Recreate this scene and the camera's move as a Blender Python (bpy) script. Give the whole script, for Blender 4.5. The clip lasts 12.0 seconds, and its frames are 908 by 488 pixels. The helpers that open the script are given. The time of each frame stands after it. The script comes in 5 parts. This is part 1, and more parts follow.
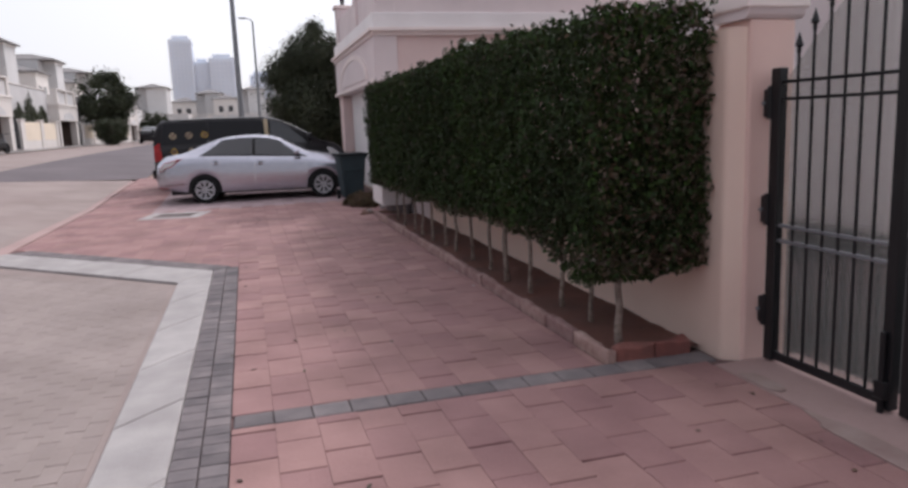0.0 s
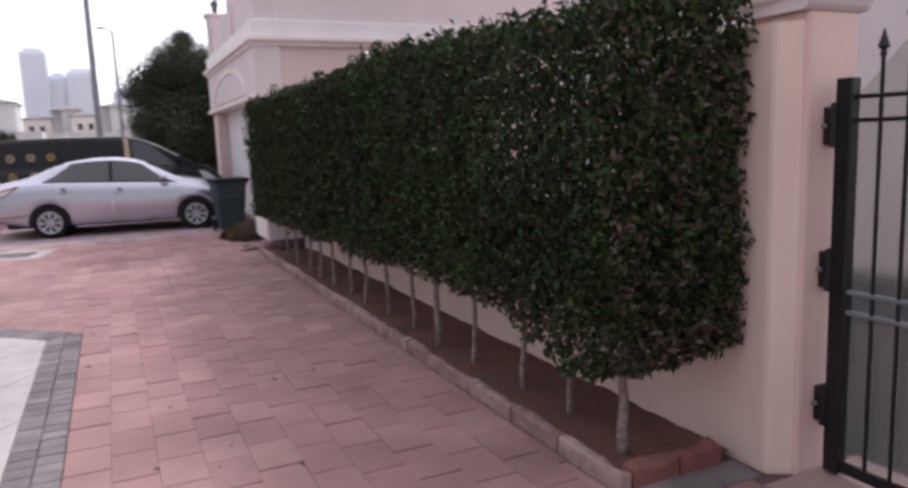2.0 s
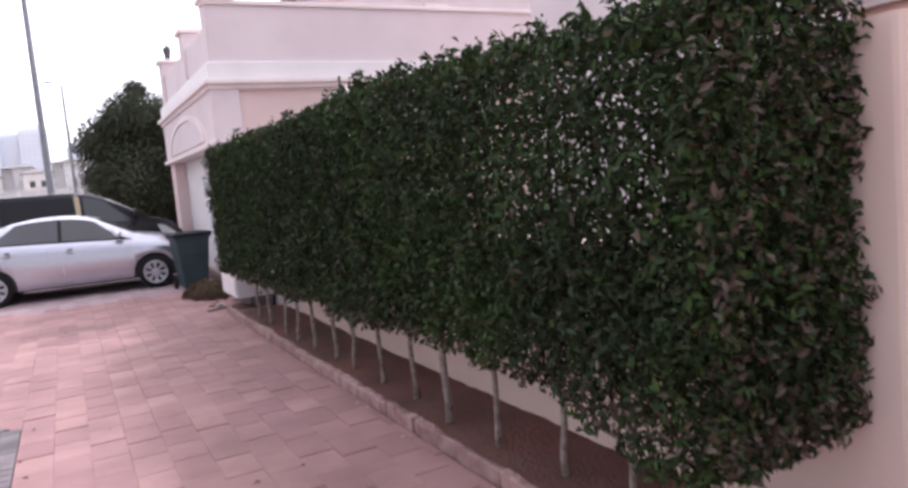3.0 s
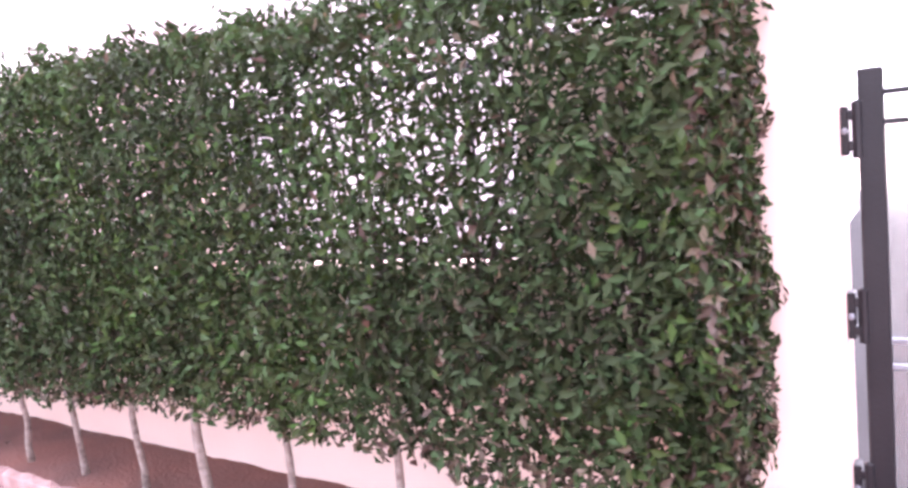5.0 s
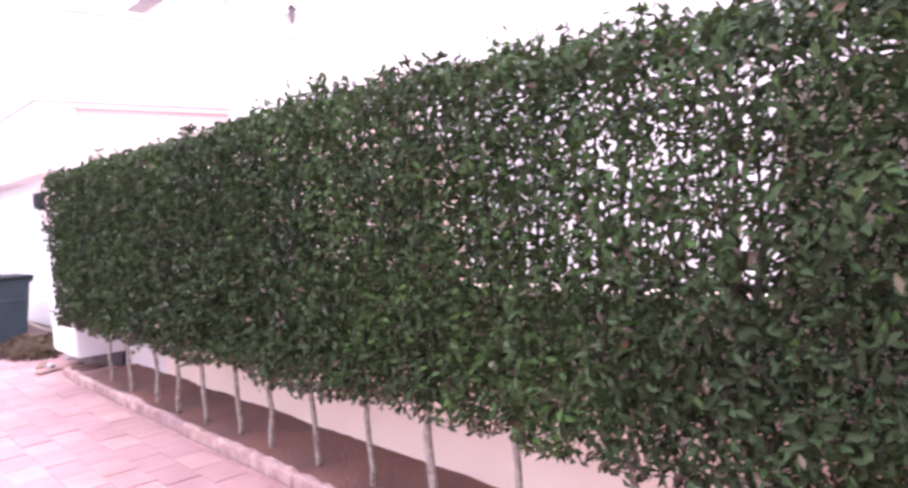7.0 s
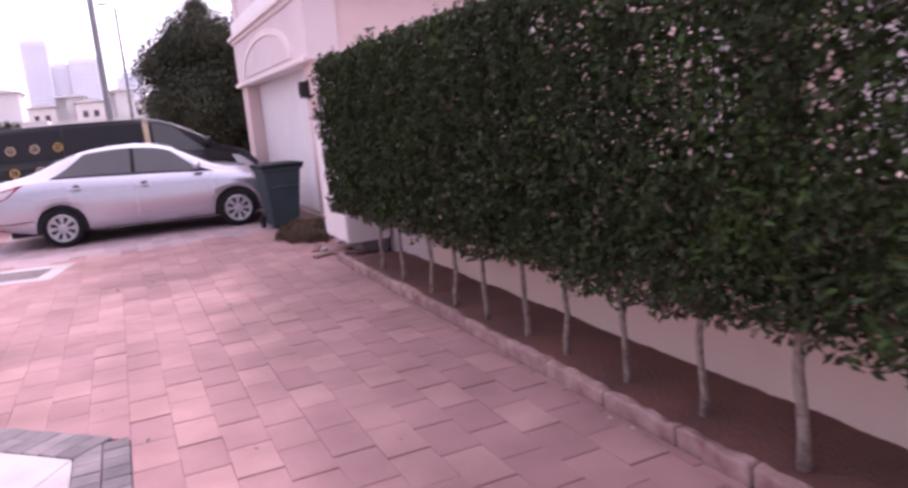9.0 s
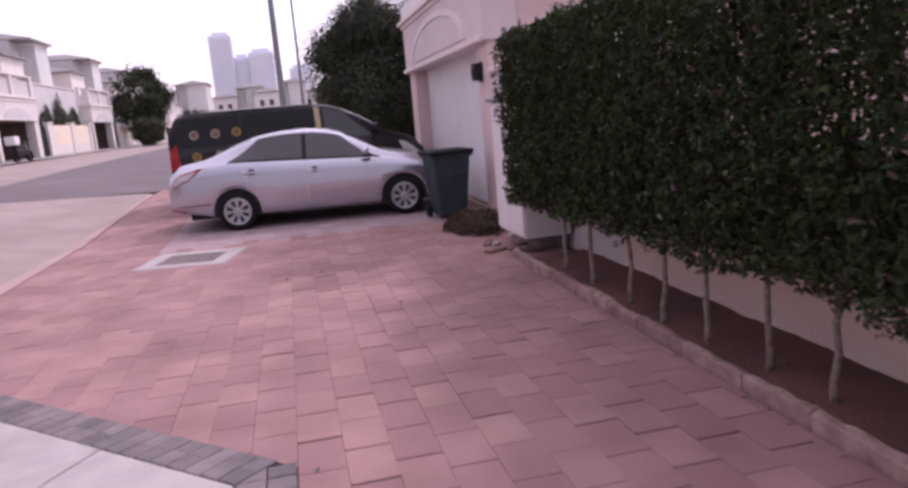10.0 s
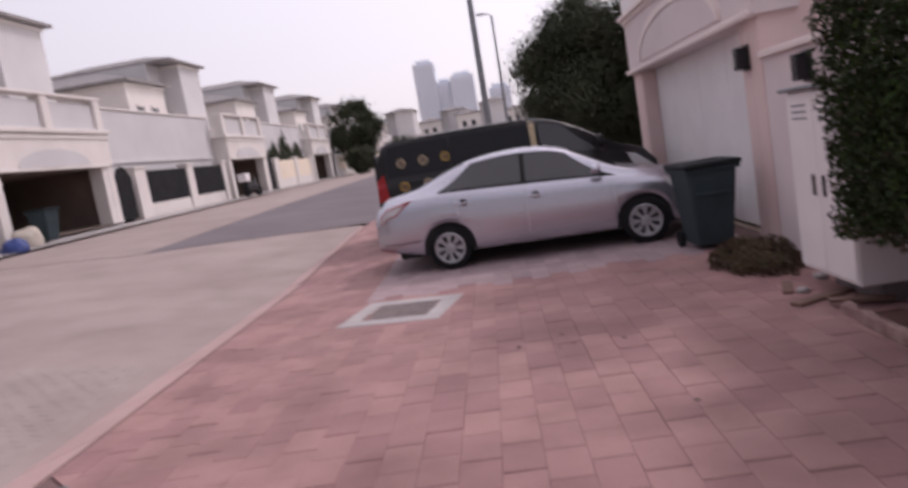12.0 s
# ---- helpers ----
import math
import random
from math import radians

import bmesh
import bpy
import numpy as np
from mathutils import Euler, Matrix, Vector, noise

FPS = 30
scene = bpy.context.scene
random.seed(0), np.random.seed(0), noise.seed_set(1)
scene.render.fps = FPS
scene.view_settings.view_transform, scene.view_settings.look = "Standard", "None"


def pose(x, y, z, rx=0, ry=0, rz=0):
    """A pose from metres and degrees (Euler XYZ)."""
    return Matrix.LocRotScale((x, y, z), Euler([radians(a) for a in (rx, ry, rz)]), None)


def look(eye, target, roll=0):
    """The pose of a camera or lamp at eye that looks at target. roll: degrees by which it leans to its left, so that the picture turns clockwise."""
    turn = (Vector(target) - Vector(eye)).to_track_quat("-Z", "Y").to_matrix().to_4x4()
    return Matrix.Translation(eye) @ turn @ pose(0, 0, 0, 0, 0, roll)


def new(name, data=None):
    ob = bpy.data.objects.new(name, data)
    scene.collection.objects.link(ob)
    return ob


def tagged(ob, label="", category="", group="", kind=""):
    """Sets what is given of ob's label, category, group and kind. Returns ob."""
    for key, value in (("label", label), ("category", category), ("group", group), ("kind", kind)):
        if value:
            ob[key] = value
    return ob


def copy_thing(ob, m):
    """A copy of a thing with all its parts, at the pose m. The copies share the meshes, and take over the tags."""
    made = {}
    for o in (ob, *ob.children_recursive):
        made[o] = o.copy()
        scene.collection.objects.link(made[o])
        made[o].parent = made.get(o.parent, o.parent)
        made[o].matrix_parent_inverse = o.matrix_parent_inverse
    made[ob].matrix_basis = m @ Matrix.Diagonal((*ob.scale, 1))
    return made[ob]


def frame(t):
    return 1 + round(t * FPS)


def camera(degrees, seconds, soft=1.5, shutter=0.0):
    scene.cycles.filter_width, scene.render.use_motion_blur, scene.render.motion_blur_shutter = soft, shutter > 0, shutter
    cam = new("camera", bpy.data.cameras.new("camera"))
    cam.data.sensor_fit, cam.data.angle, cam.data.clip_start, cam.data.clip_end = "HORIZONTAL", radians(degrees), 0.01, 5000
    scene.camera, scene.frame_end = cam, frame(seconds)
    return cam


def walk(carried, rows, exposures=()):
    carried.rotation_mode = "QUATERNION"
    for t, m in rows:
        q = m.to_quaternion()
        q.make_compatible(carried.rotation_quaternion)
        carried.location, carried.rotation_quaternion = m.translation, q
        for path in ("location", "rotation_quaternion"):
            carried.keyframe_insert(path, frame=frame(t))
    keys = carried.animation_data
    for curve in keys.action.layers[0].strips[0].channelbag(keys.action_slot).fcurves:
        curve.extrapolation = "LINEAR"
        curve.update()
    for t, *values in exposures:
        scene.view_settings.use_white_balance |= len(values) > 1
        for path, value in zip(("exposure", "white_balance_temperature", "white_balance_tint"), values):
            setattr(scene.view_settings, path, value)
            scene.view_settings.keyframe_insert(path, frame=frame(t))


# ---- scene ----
cam = camera(64.3, 12.0, 2.9, 0.4)
PATH = [
    (0, (-2.26, -4.122, 1.502), (-1.729, -2.222, 1.175), -2.3),
    (0.5, (-2.23, -3.726, 1.522), (-1.666, -1.84, 1.163), -1.8),
    (1, (-2.242, -3.365, 1.566), (-1.476, -1.537, 1.296), -2.4),
    (1.5, (-2.174, -2.987, 1.573), (-1.437, -1.148, 1.299), -2.7),
    (2, (-2.098, -2.636, 1.558), (-1.259, -0.844, 1.269), -2.2),
    (2.5, (-2.116, -2.273, 1.58), (-1.129, -0.569, 1.231), -4.2),
    (3, (-1.981, -1.818, 1.588), (-1.047, -0.06, 1.394), -5.1),
    (3.5, (-1.892, -1.466, 1.538), (-0.599, 0.058, 1.46), -1.7),
    (3.7, (-1.917, -1.35, 1.554), (-0.508, 0.067, 1.464), -3.1),
    (5.3, (-2.106, -0.644, 1.595), (-0.45, 0.452, 1.355), -5.8),
    (5.5, (-2.165, -0.603, 1.575), (-0.556, 0.56, 1.339), -5.7),
    (6, (-2.201, -0.578, 1.589), (-0.68, 0.717, 1.494), -4.7),
    (6.5, (-2.206, -0.58, 1.577), (-0.755, 0.789, 1.433), -4.8),
    (7, (-2.255, -0.571, 1.58), (-0.914, 0.909, 1.475), -3.6),
    (7.5, (-2.287, -0.53, 1.579), (-1.09, 1.063, 1.412), -3.7),
    (7.7, (-2.295, -0.499, 1.575), (-1.165, 1.14, 1.387), -3.6),
    (9.3, (-2.281, 0.563, 1.558), (-1.568, 2.391, 1.173), -6.2),
    (9.5, (-2.31, 0.734, 1.558), (-1.677, 2.594, 1.185), -6.9),
    (10, (-2.313, 1.149, 1.512), (-1.903, 3.073, 1.152), -5.0),
    (10.5, (-2.304, 1.664, 1.518), (-1.8, 3.562, 1.143), -6.5),
    (11, (-2.299, 2.132, 1.528), (-1.817, 4.039, 1.165), -9.7),
    (11.5, (-2.368, 2.633, 1.584), (-2.244, 4.586, 1.174), -8.7),
    (12, (-2.49, 3.035, 1.568), (-2.625, 5.014, 1.313), -9.5),
]
EXPO = [(0.0, -0.64, 6200, 14), (0.5, -0.46, 6200, 15), (1.0, -0.46, 6200, 16), (1.5, -0.46, 6180, 16), (2.0, -0.25, 6150, 17), (2.5, -0.02, 6100, 18), (3.0, 0.32, 6050, 19), (3.7, 0.76, 6000, 20), (5.4, 2.68, 5950, 34), (6.5, 2.36, 5950, 33), (7.0, 2.1, 5950, 32), (7.7, 1.5, 6000, 37), (9.3, 0.12, 6150, 45), (9.7, -0.18, 6150, 45), (10.1, -0.48, 6200, 38), (10.5, -0.58, 6250, 41), (11.0, -0.26, 6250, 36), (11.5, -0.48, 6300, 38), (12.0, -0.79, 6400, 25)]
walk(cam, [(t, look(eye, target, roll)) for t, eye, target, roll in PATH], EXPO)

# ---- sky and light: a bright overcast evening ----
SUN_EL, SUN_AZ = radians(48), radians(50)
TO_SUN = Vector((math.sin(SUN_AZ) * math.cos(SUN_EL), math.cos(SUN_AZ) * math.cos(SUN_EL), math.sin(SUN_EL)))
world = bpy.data.worlds.new("overcast_sky")
scene.world = world
world.use_nodes = True
wn, wl = world.node_tree.nodes, world.node_tree.links
sky = wn.new("ShaderNodeTexSky")
sky.sky_type, sky.sun_disc, sky.sun_elevation, sky.sun_rotation = "NISHITA", False, SUN_EL, SUN_AZ
sky.dust_density = 4.0
thin = wn.new("ShaderNodeBackground")
thin.inputs["Strength"].default_value = 0.05
# bright haze, thicker towards the hidden sun
where = wn.new("ShaderNodeTexCoord")
facing = wn.new("ShaderNodeVectorMath")
facing.operation = "DOT_PRODUCT"
facing.inputs[1].default_value = TO_SUN
glow = wn.new("ShaderNodeMapRange")
glow.inputs["From Min"].default_value, glow.inputs["From Max"].default_value = -1.0, 1.0
glow.inputs["To Min"].default_value, glow.inputs["To Max"].default_value = 0.10, 1.86
cloud = wn.new("ShaderNodeBackground")
cloud.inputs["Color"].default_value = (1.0, 0.985, 0.985, 1)
both = wn.new("ShaderNodeAddShader")
wl.new(where.outputs["Generated"], facing.inputs[0])
wl.new(facing.outputs["Value"], glow.inputs["Value"])
wl.new(glow.outputs[0], cloud.inputs["Strength"])
wl.new(sky.outputs[0], thin.inputs["Color"])
wl.new(thin.outputs[0], both.inputs[0])
wl.new(cloud.outputs[0], both.inputs[1])
wl.new(both.outputs[0], wn["World Output"].inputs["Surface"])
sun_data = bpy.data.lights.new("sun", "SUN")
sun_data.energy, sun_data.angle, sun_data.color = 2.3, radians(10), (1.0, 0.94, 0.9)
sun = new("sun", sun_data)
sun.matrix_world = look(30 * TO_SUN, (0, 0, 0))


# ---- materials ----
def mat(name, a, b=None, rough=0.7, metal=0.0, scale=6.0, bump=0.2, fine=60.0, vary=0.0, island=False, spec=0.5, stain=0.0, trans=0.0, relief=0.01):
    """A procedural surface: two colours by a coarse and a fine noise, relief from the fine one, and a change from piece to piece."""
    m = bpy.data.materials.new(name)
    m.use_nodes = True
    n, l = m.node_tree.nodes, m.node_tree.links
    p = n["Principled BSDF"]
    b = b or tuple(c * 0.8 for c in a)
    co = n.new("ShaderNodeTexCoord")
    big, small = n.new("ShaderNodeTexNoise"), n.new("ShaderNodeTexNoise")
    big.inputs["Scale"].default_value, small.inputs["Scale"].default_value = scale, fine
    big.inputs["Detail"].default_value, small.inputs["Detail"].default_value = 6, 4
    geo = n.new("ShaderNodeNewGeometry")
    for t in (big, small):
        l.new(geo.outputs["Position"], t.inputs["Vector"])
    blend = n.new("ShaderNodeMath")
    blend.operation = "MULTIPLY_ADD"
    blend.inputs[1].default_value = 0.35
    l.new(small.outputs["Fac"], blend.inputs[0])
    part_big = n.new("ShaderNodeMapRange")
    part_big.inputs["From Min"].default_value, part_big.inputs["From Max"].default_value = 0.3, 0.7
    part_big.inputs["To Min"].default_value, part_big.inputs["To Max"].default_value = -0.15, 0.8
    l.new(big.outputs["Fac"], part_big.inputs["Value"])
    l.new(part_big.outputs[0], blend.inputs[2])
    mix = n.new("ShaderNodeMix")
    mix.data_type = "RGBA"
    mix.inputs["A"].default_value, mix.inputs["B"].default_value = (*a, 1), (*b, 1)
    l.new(blend.outputs[0], mix.inputs["Factor"])
    colour = mix.outputs["Result"]
    if vary:
        hue = n.new("ShaderNodeHueSaturation")
        source = geo.outputs["Random Per Island"]
        if not island:
            info = n.new("ShaderNodeObjectInfo")
            source = info.outputs["Random"]
        ramp = n.new("ShaderNodeMapRange")
        ramp.inputs["To Min"].default_value, ramp.inputs["To Max"].default_value = 1 - vary, 1 + vary
        l.new(source, ramp.inputs["Value"])
        l.new(ramp.outputs[0], hue.inputs["Value"])
        twist = n.new("ShaderNodeMapRange")
        twist.inputs["To Min"].default_value, twist.inputs["To Max"].default_value = 0.5 - vary * 0.06, 0.5 + vary * 0.06
        l.new(source, twist.inputs["Value"])
        l.new(twist.outputs[0], hue.inputs["Hue"])
        l.new(colour, hue.inputs["Color"])
        colour = hue.outputs["Color"]
    if stain:
        spot = n.new("ShaderNodeTexNoise")
        spot.inputs["Scale"].default_value, spot.inputs["Detail"].default_value = 1.3, 8
        l.new(geo.outputs["Position"], spot.inputs["Vector"])
        cut = n.new("ShaderNodeMapRange")
        cut.inputs["From Min"].default_value, cut.inputs["From Max"].default_value = 0.45, 0.75
        cut.inputs["To Min"].default_value, cut.inputs["To Max"].default_value = 0.0, stain
        l.new(spot.outputs["Fac"], cut.inputs["Value"])
        dirt = n.new("ShaderNodeMix")
        dirt.data_type = "RGBA"
        dirt.inputs["B"].default_value = (a[0] * 0.45, a[1] * 0.42, a[2] * 0.4, 1)
        l.new(cut.outputs[0], dirt.inputs["Factor"])
        l.new(colour, dirt.inputs["A"])
        colour = dirt.outputs["Result"]
    l.new(colour, p.inputs["Base Color"])
    p.inputs["Metallic"].default_value = metal
    p.inputs["Specular IOR Level"].default_value = spec
    rr = n.new("ShaderNodeMapRange")
    rr.inputs["To Min"].default_value, rr.inputs["To Max"].default_value = max(0.02, rough - 0.08), min(1, rough + 0.08)
    l.new(small.outputs["Fac"], rr.inputs["Value"])
    l.new(rr.outputs[0], p.inputs["Roughness"])
    if bump:
        bp = n.new("ShaderNodeBump")
        bp.inputs["Strength"].default_value, bp.inputs["Distance"].default_value = bump, relief
        l.new(small.outputs["Fac"], bp.inputs["Height"])
        l.new(bp.outputs["Normal"], p.inputs["Normal"])
    if trans:
        lit = n.new("ShaderNodeBsdfTranslucent")
        l.new(colour, lit.inputs["Color"])
        mx = n.new("ShaderNodeMixShader")
        mx.inputs[0].default_value = trans
        l.new(p.outputs[0], mx.inputs[1])
        l.new(lit.outputs[0], mx.inputs[2])
        l.new(mx.outputs[0], n["Material Output"].inputs["Surface"])
    return m


M_PAVER = mat("pink_paver", (0.345, 0.195, 0.185), (0.26, 0.14, 0.136), 0.8, scale=2.2, fine=90, vary=0.12, stain=0.62, bump=0.45)
M_PAVER_J = mat("pink_paver_field", (0.345, 0.195, 0.185), (0.26, 0.14, 0.136), 0.8, scale=2.2, fine=90, vary=0.12, island=True, stain=0.62, bump=0.45)
M_JOINT = mat("sand_joint", (0.19, 0.11, 0.105), (0.07, 0.045, 0.043), 0.95, scale=2.2, fine=150)
M_DARK = mat("charcoal_paver", (0.20, 0.17, 0.172), (0.115, 0.10, 0.106), 0.85, scale=5, fine=110, vary=0.25, bump=0.35)
# grey drive blocks, with the shade around the saloon mixed into their colour
M_DRIVE = mat("grey_shaded_drive_paver", (0.37, 0.275, 0.285), (0.29, 0.21, 0.22), 0.8, scale=2, fine=90, vary=0.12, island=True, stain=0.3, bump=0.3)
M_ROAD = mat("beige_block_road", (0.33, 0.27, 0.25), (0.265, 0.215, 0.20), 0.85, scale=1.2, fine=70, vary=0.035, island=True, stain=0.4, bump=0.3)
M_ROADBASE = mat("beige_road", (0.33, 0.265, 0.245), (0.265, 0.205, 0.19), 0.85, scale=0.6, fine=30, stain=0.35, bump=0.3)
M_YARD = mat("dark_yard", (0.035, 0.032, 0.032), (0.022, 0.02, 0.02), 0.9, scale=0.6, fine=60, stain=0.3)
M_PINKROAD = mat("pink_table_road", (0.42, 0.29, 0.27), (0.34, 0.23, 0.22), 0.85, scale=0.5, fine=25, stain=0.3)
M_ASPHALT = mat("asphalt", (0.185, 0.16, 0.168), (0.14, 0.122, 0.13), 0.95, scale=0.4, fine=80, stain=0.2, spec=0.15)
M_CONC = mat("kerb_concrete", (0.43, 0.40, 0.39), (0.33, 0.305, 0.30), 0.85, scale=4, fine=80, vary=0.06, stain=0.3, bump=0.3)
M_PKERB = mat("planter_kerb", (0.40, 0.27, 0.25), (0.20, 0.105, 0.098), 0.85, scale=9, fine=60, vary=0.18, stain=0.3, bump=0.5)
M_RED = mat("red_kerb", (0.32, 0.125, 0.10), (0.20, 0.09, 0.08), 0.9, scale=11, fine=60, vary=0.15, stain=0.5, bump=0.6)
M_SOIL = mat("brown_soil", (0.21, 0.088, 0.066), (0.10, 0.055, 0.048), 0.95, scale=1.4, fine=45, bump=0.9, relief=0.02)
M_SAND = mat("sand_ground", (0.42, 0.34, 0.28), (0.34, 0.27, 0.22), 0.95, scale=0.2, fine=20)
M_PINK = mat("pink_render", (0.78, 0.56, 0.50), (0.72, 0.50, 0.45), 0.85, scale=1.5, fine=180, bump=0.12, stain=0.1)
M_PEACH = mat("peach_render", (0.83, 0.65, 0.56), (0.77, 0.58, 0.50), 0.85, scale=1.5, fine=180, bump=0.12, stain=0.15)
M_PALE = mat("pale_pink_render", (0.73, 0.64, 0.64), (0.67, 0.58, 0.585), 0.85, scale=1.5, fine=180, bump=0.1, stain=0.08)
M_ROSE = mat("rose_render", (0.74, 0.58, 0.55), (0.68, 0.52, 0.50), 0.85, scale=1.5, fine=180, bump=0.1, stain=0.1)
M_CREAM = mat("cream_trim", (0.84, 0.74, 0.71), (0.78, 0.68, 0.66), 0.8, scale=2, fine=120, bump=0.1, stain=0.1)
M_WHITE = mat("white_paint", (0.82, 0.78, 0.78), (0.76, 0.72, 0.72), 0.55, scale=2, fine=90, bump=0.05)
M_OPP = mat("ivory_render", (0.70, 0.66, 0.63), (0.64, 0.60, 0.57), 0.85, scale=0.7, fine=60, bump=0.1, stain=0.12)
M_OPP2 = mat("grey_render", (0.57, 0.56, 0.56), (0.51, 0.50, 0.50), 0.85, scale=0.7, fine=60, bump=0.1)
M_ROOF = mat("roof_tile", (0.27, 0.25, 0.245), (0.20, 0.19, 0.19), 0.85, scale=2, fine=40, bump=0.4)
M_IRON = mat("black_iron", (0.008, 0.008, 0.010), (0.014, 0.014, 0.016), 0.4, scale=5, fine=80, bump=0.15, spec=0.35)
M_SMEAR = mat("worn_cement", (0.36, 0.275, 0.255), (0.27, 0.18, 0.17), 0.9, scale=5, fine=60, stain=0.4, bump=0.4)
M_SHEET = mat("frosted_sheet", (0.80, 0.82, 0.79), (0.74, 0.76, 0.74), 0.12, scale=1, fine=20, bump=0.0, spec=0.5)
sheet_shader = M_SHEET.node_tree.nodes["Principled BSDF"]
sheet_shader.inputs["Transmission Weight"].default_value = 0.94
M_BARK = mat("grey_bark", (0.15, 0.11, 0.092), (0.42, 0.35, 0.305), 0.9, scale=26, fine=70, bump=0.9)
M_TWIG = mat("dark_twig", (0.075, 0.055, 0.04), (0.05, 0.04, 0.03), 0.9, scale=8, fine=60, bump=0.4)
M_LEAF = mat("ficus_leaf", (0.023, 0.032, 0.0145), (0.038, 0.058, 0.020), 0.5, scale=1.3, fine=9, vary=0.55, island=True, bump=0.0, trans=0.14, spec=0.11)
M_LEAFO = mat("olive_leaf", (0.034, 0.048, 0.016), (0.050, 0.086, 0.019), 0.5, scale=1.6, fine=9, vary=0.5, island=True, bump=0.0, trans=0.18, spec=0.14)
M_LEAFR = mat("rusty_leaf", (0.10, 0.055, 0.04), (0.07, 0.055, 0.032), 0.5, scale=3, fine=9, vary=0.4, island=True, bump=0.0, trans=0.2)
M_LEAFT = mat("tree_leaf", (0.034, 0.043, 0.022), (0.058, 0.066, 0.032), 0.6, scale=1.0, fine=6, vary=0.45, island=True, bump=0.0, trans=0.2)
M_DRYLEAF = mat("dry_shrub", (0.125, 0.075, 0.045), (0.065, 0.052, 0.028), 0.8, scale=4, fine=12, vary=0.4, island=True, bump=0.0, trans=0.2)
M_SILVER = mat("silver_paint", (0.53, 0.525, 0.585), (0.50, 0.495, 0.555), 0.24, metal=0.85, scale=1, fine=300, bump=0.02)
M_BLACKCAR = mat("black_paint", (0.010, 0.009, 0.011), (0.013, 0.012, 0.014), 0.35, scale=1, fine=300, bump=0.0, spec=0.3)
M_TINT = mat("tinted_glass", (0.05, 0.05, 0.055), (0.04, 0.04, 0.045), 0.06, scale=1, fine=5, bump=0.0, spec=0.8)
M_BLACKGLASS = mat("black_glass", (0.012, 0.011, 0.014), (0.010, 0.010, 0.012), 0.22, scale=1, fine=5, bump=0.0, spec=0.3)
M_GAP = mat("black_gap", (0.01, 0.01, 0.01), (0.014, 0.014, 0.014), 0.8, bump=0.0)
M_TYRE = mat("tyre_rubber", (0.010, 0.010, 0.011), (0.016, 0.016, 0.017), 0.9, scale=8, fine=80, bump=0.3, spec=0.2)
M_RIM = mat("silver_wheel_cover", (0.44, 0.44, 0.46), (0.36, 0.36, 0.38), 0.4, metal=0.6, scale=6, fine=90, bump=0.05)
M_REDLAMP = mat("red_lamp_glass", (0.36, 0.022, 0.024), (0.26, 0.016, 0.018), 0.3, scale=5, fine=50, bump=0.05, spec=0.3)
M_CLEARLAMP = mat("clear_lamp_glass", (0.6, 0.6, 0.62), (0.5, 0.5, 0.5), 0.1, scale=5, fine=50, bump=0.1)
M_BINBODY = mat("slate_green_plastic", (0.032, 0.052, 0.060), (0.024, 0.040, 0.047), 0.6, scale=4, fine=120, bump=0.15, stain=0.2, spec=0.3)
M_BINLID = mat("dark_lid_plastic", (0.010, 0.013, 0.015), (0.014, 0.018, 0.02), 0.75, scale=4, fine=120, bump=0.15, spec=0.2)
M_BADGE = mat("cream_sticker", (0.55, 0.45, 0.30), (0.5, 0.40, 0.25), 0.5, scale=20, fine=90, bump=0.0)
M_GOLD = mat("yellow_sticker", (0.60, 0.38, 0.05), (0.5, 0.32, 0.05), 0.5, scale=20, fine=90, bump=0.0)
M_PLUM = mat("dark_sticker", (0.12, 0.07, 0.05), (0.09, 0.05, 0.04), 0.5, scale=20, fine=90, bump=0.0)
M_GALV = mat("galvanised_steel", (0.26, 0.27, 0.29), (0.2, 0.21, 0.23), 0.5, metal=0.5, scale=3, fine=60, bump=0.05)
# distance haze is put into these two pale blue-grey tower colours
M_TOWER = mat("tower_haze_wall", (0.74, 0.79, 0.88), (0.68, 0.73, 0.82), 0.5, scale=0.05, fine=1, bump=0.0)
M_TOWER2 = mat("tower_haze_slab", (0.78, 0.82, 0.90), (0.72, 0.76, 0.84), 0.6, scale=0.05, fine=1, bump=0.0)
M_GLOBE = mat("opal_glass", (0.82, 0.80, 0.78), (0.78, 0.76, 0.74), 0.3, scale=3, fine=20, bump=0.0, trans=0.4)
M_WOOD = mat("weathered_wood", (0.22, 0.13, 0.10), (0.14, 0.085, 0.07), 0.85, scale=8, fine=60, bump=0.5)
M_COVER = mat("iron_cover", (0.20, 0.16, 0.155), (0.15, 0.12, 0.115), 0.7, metal=0.2, scale=6, fine=60, bump=0.6)
M_SACK = mat("woven_sack", (0.48, 0.43, 0.37), (0.38, 0.34, 0.29), 0.85, scale=6, fine=40, bump=0.5)
M_BLUE = mat("blue_plastic", (0.02, 0.05, 0.22), (0.02, 0.04, 0.16), 0.5, bump=0.0)
M_PANEL = mat("black_sheet", (0.012, 0.012, 0.014), (0.02, 0.02, 0.022), 0.85, scale=2, fine=30, bump=0.1, spec=0.15)
M_CREAMWALL = mat("cream_wall", (0.78, 0.68, 0.55), (0.72, 0.62, 0.50), 0.85, scale=0.7, fine=60, bump=0.1, stain=0.12)
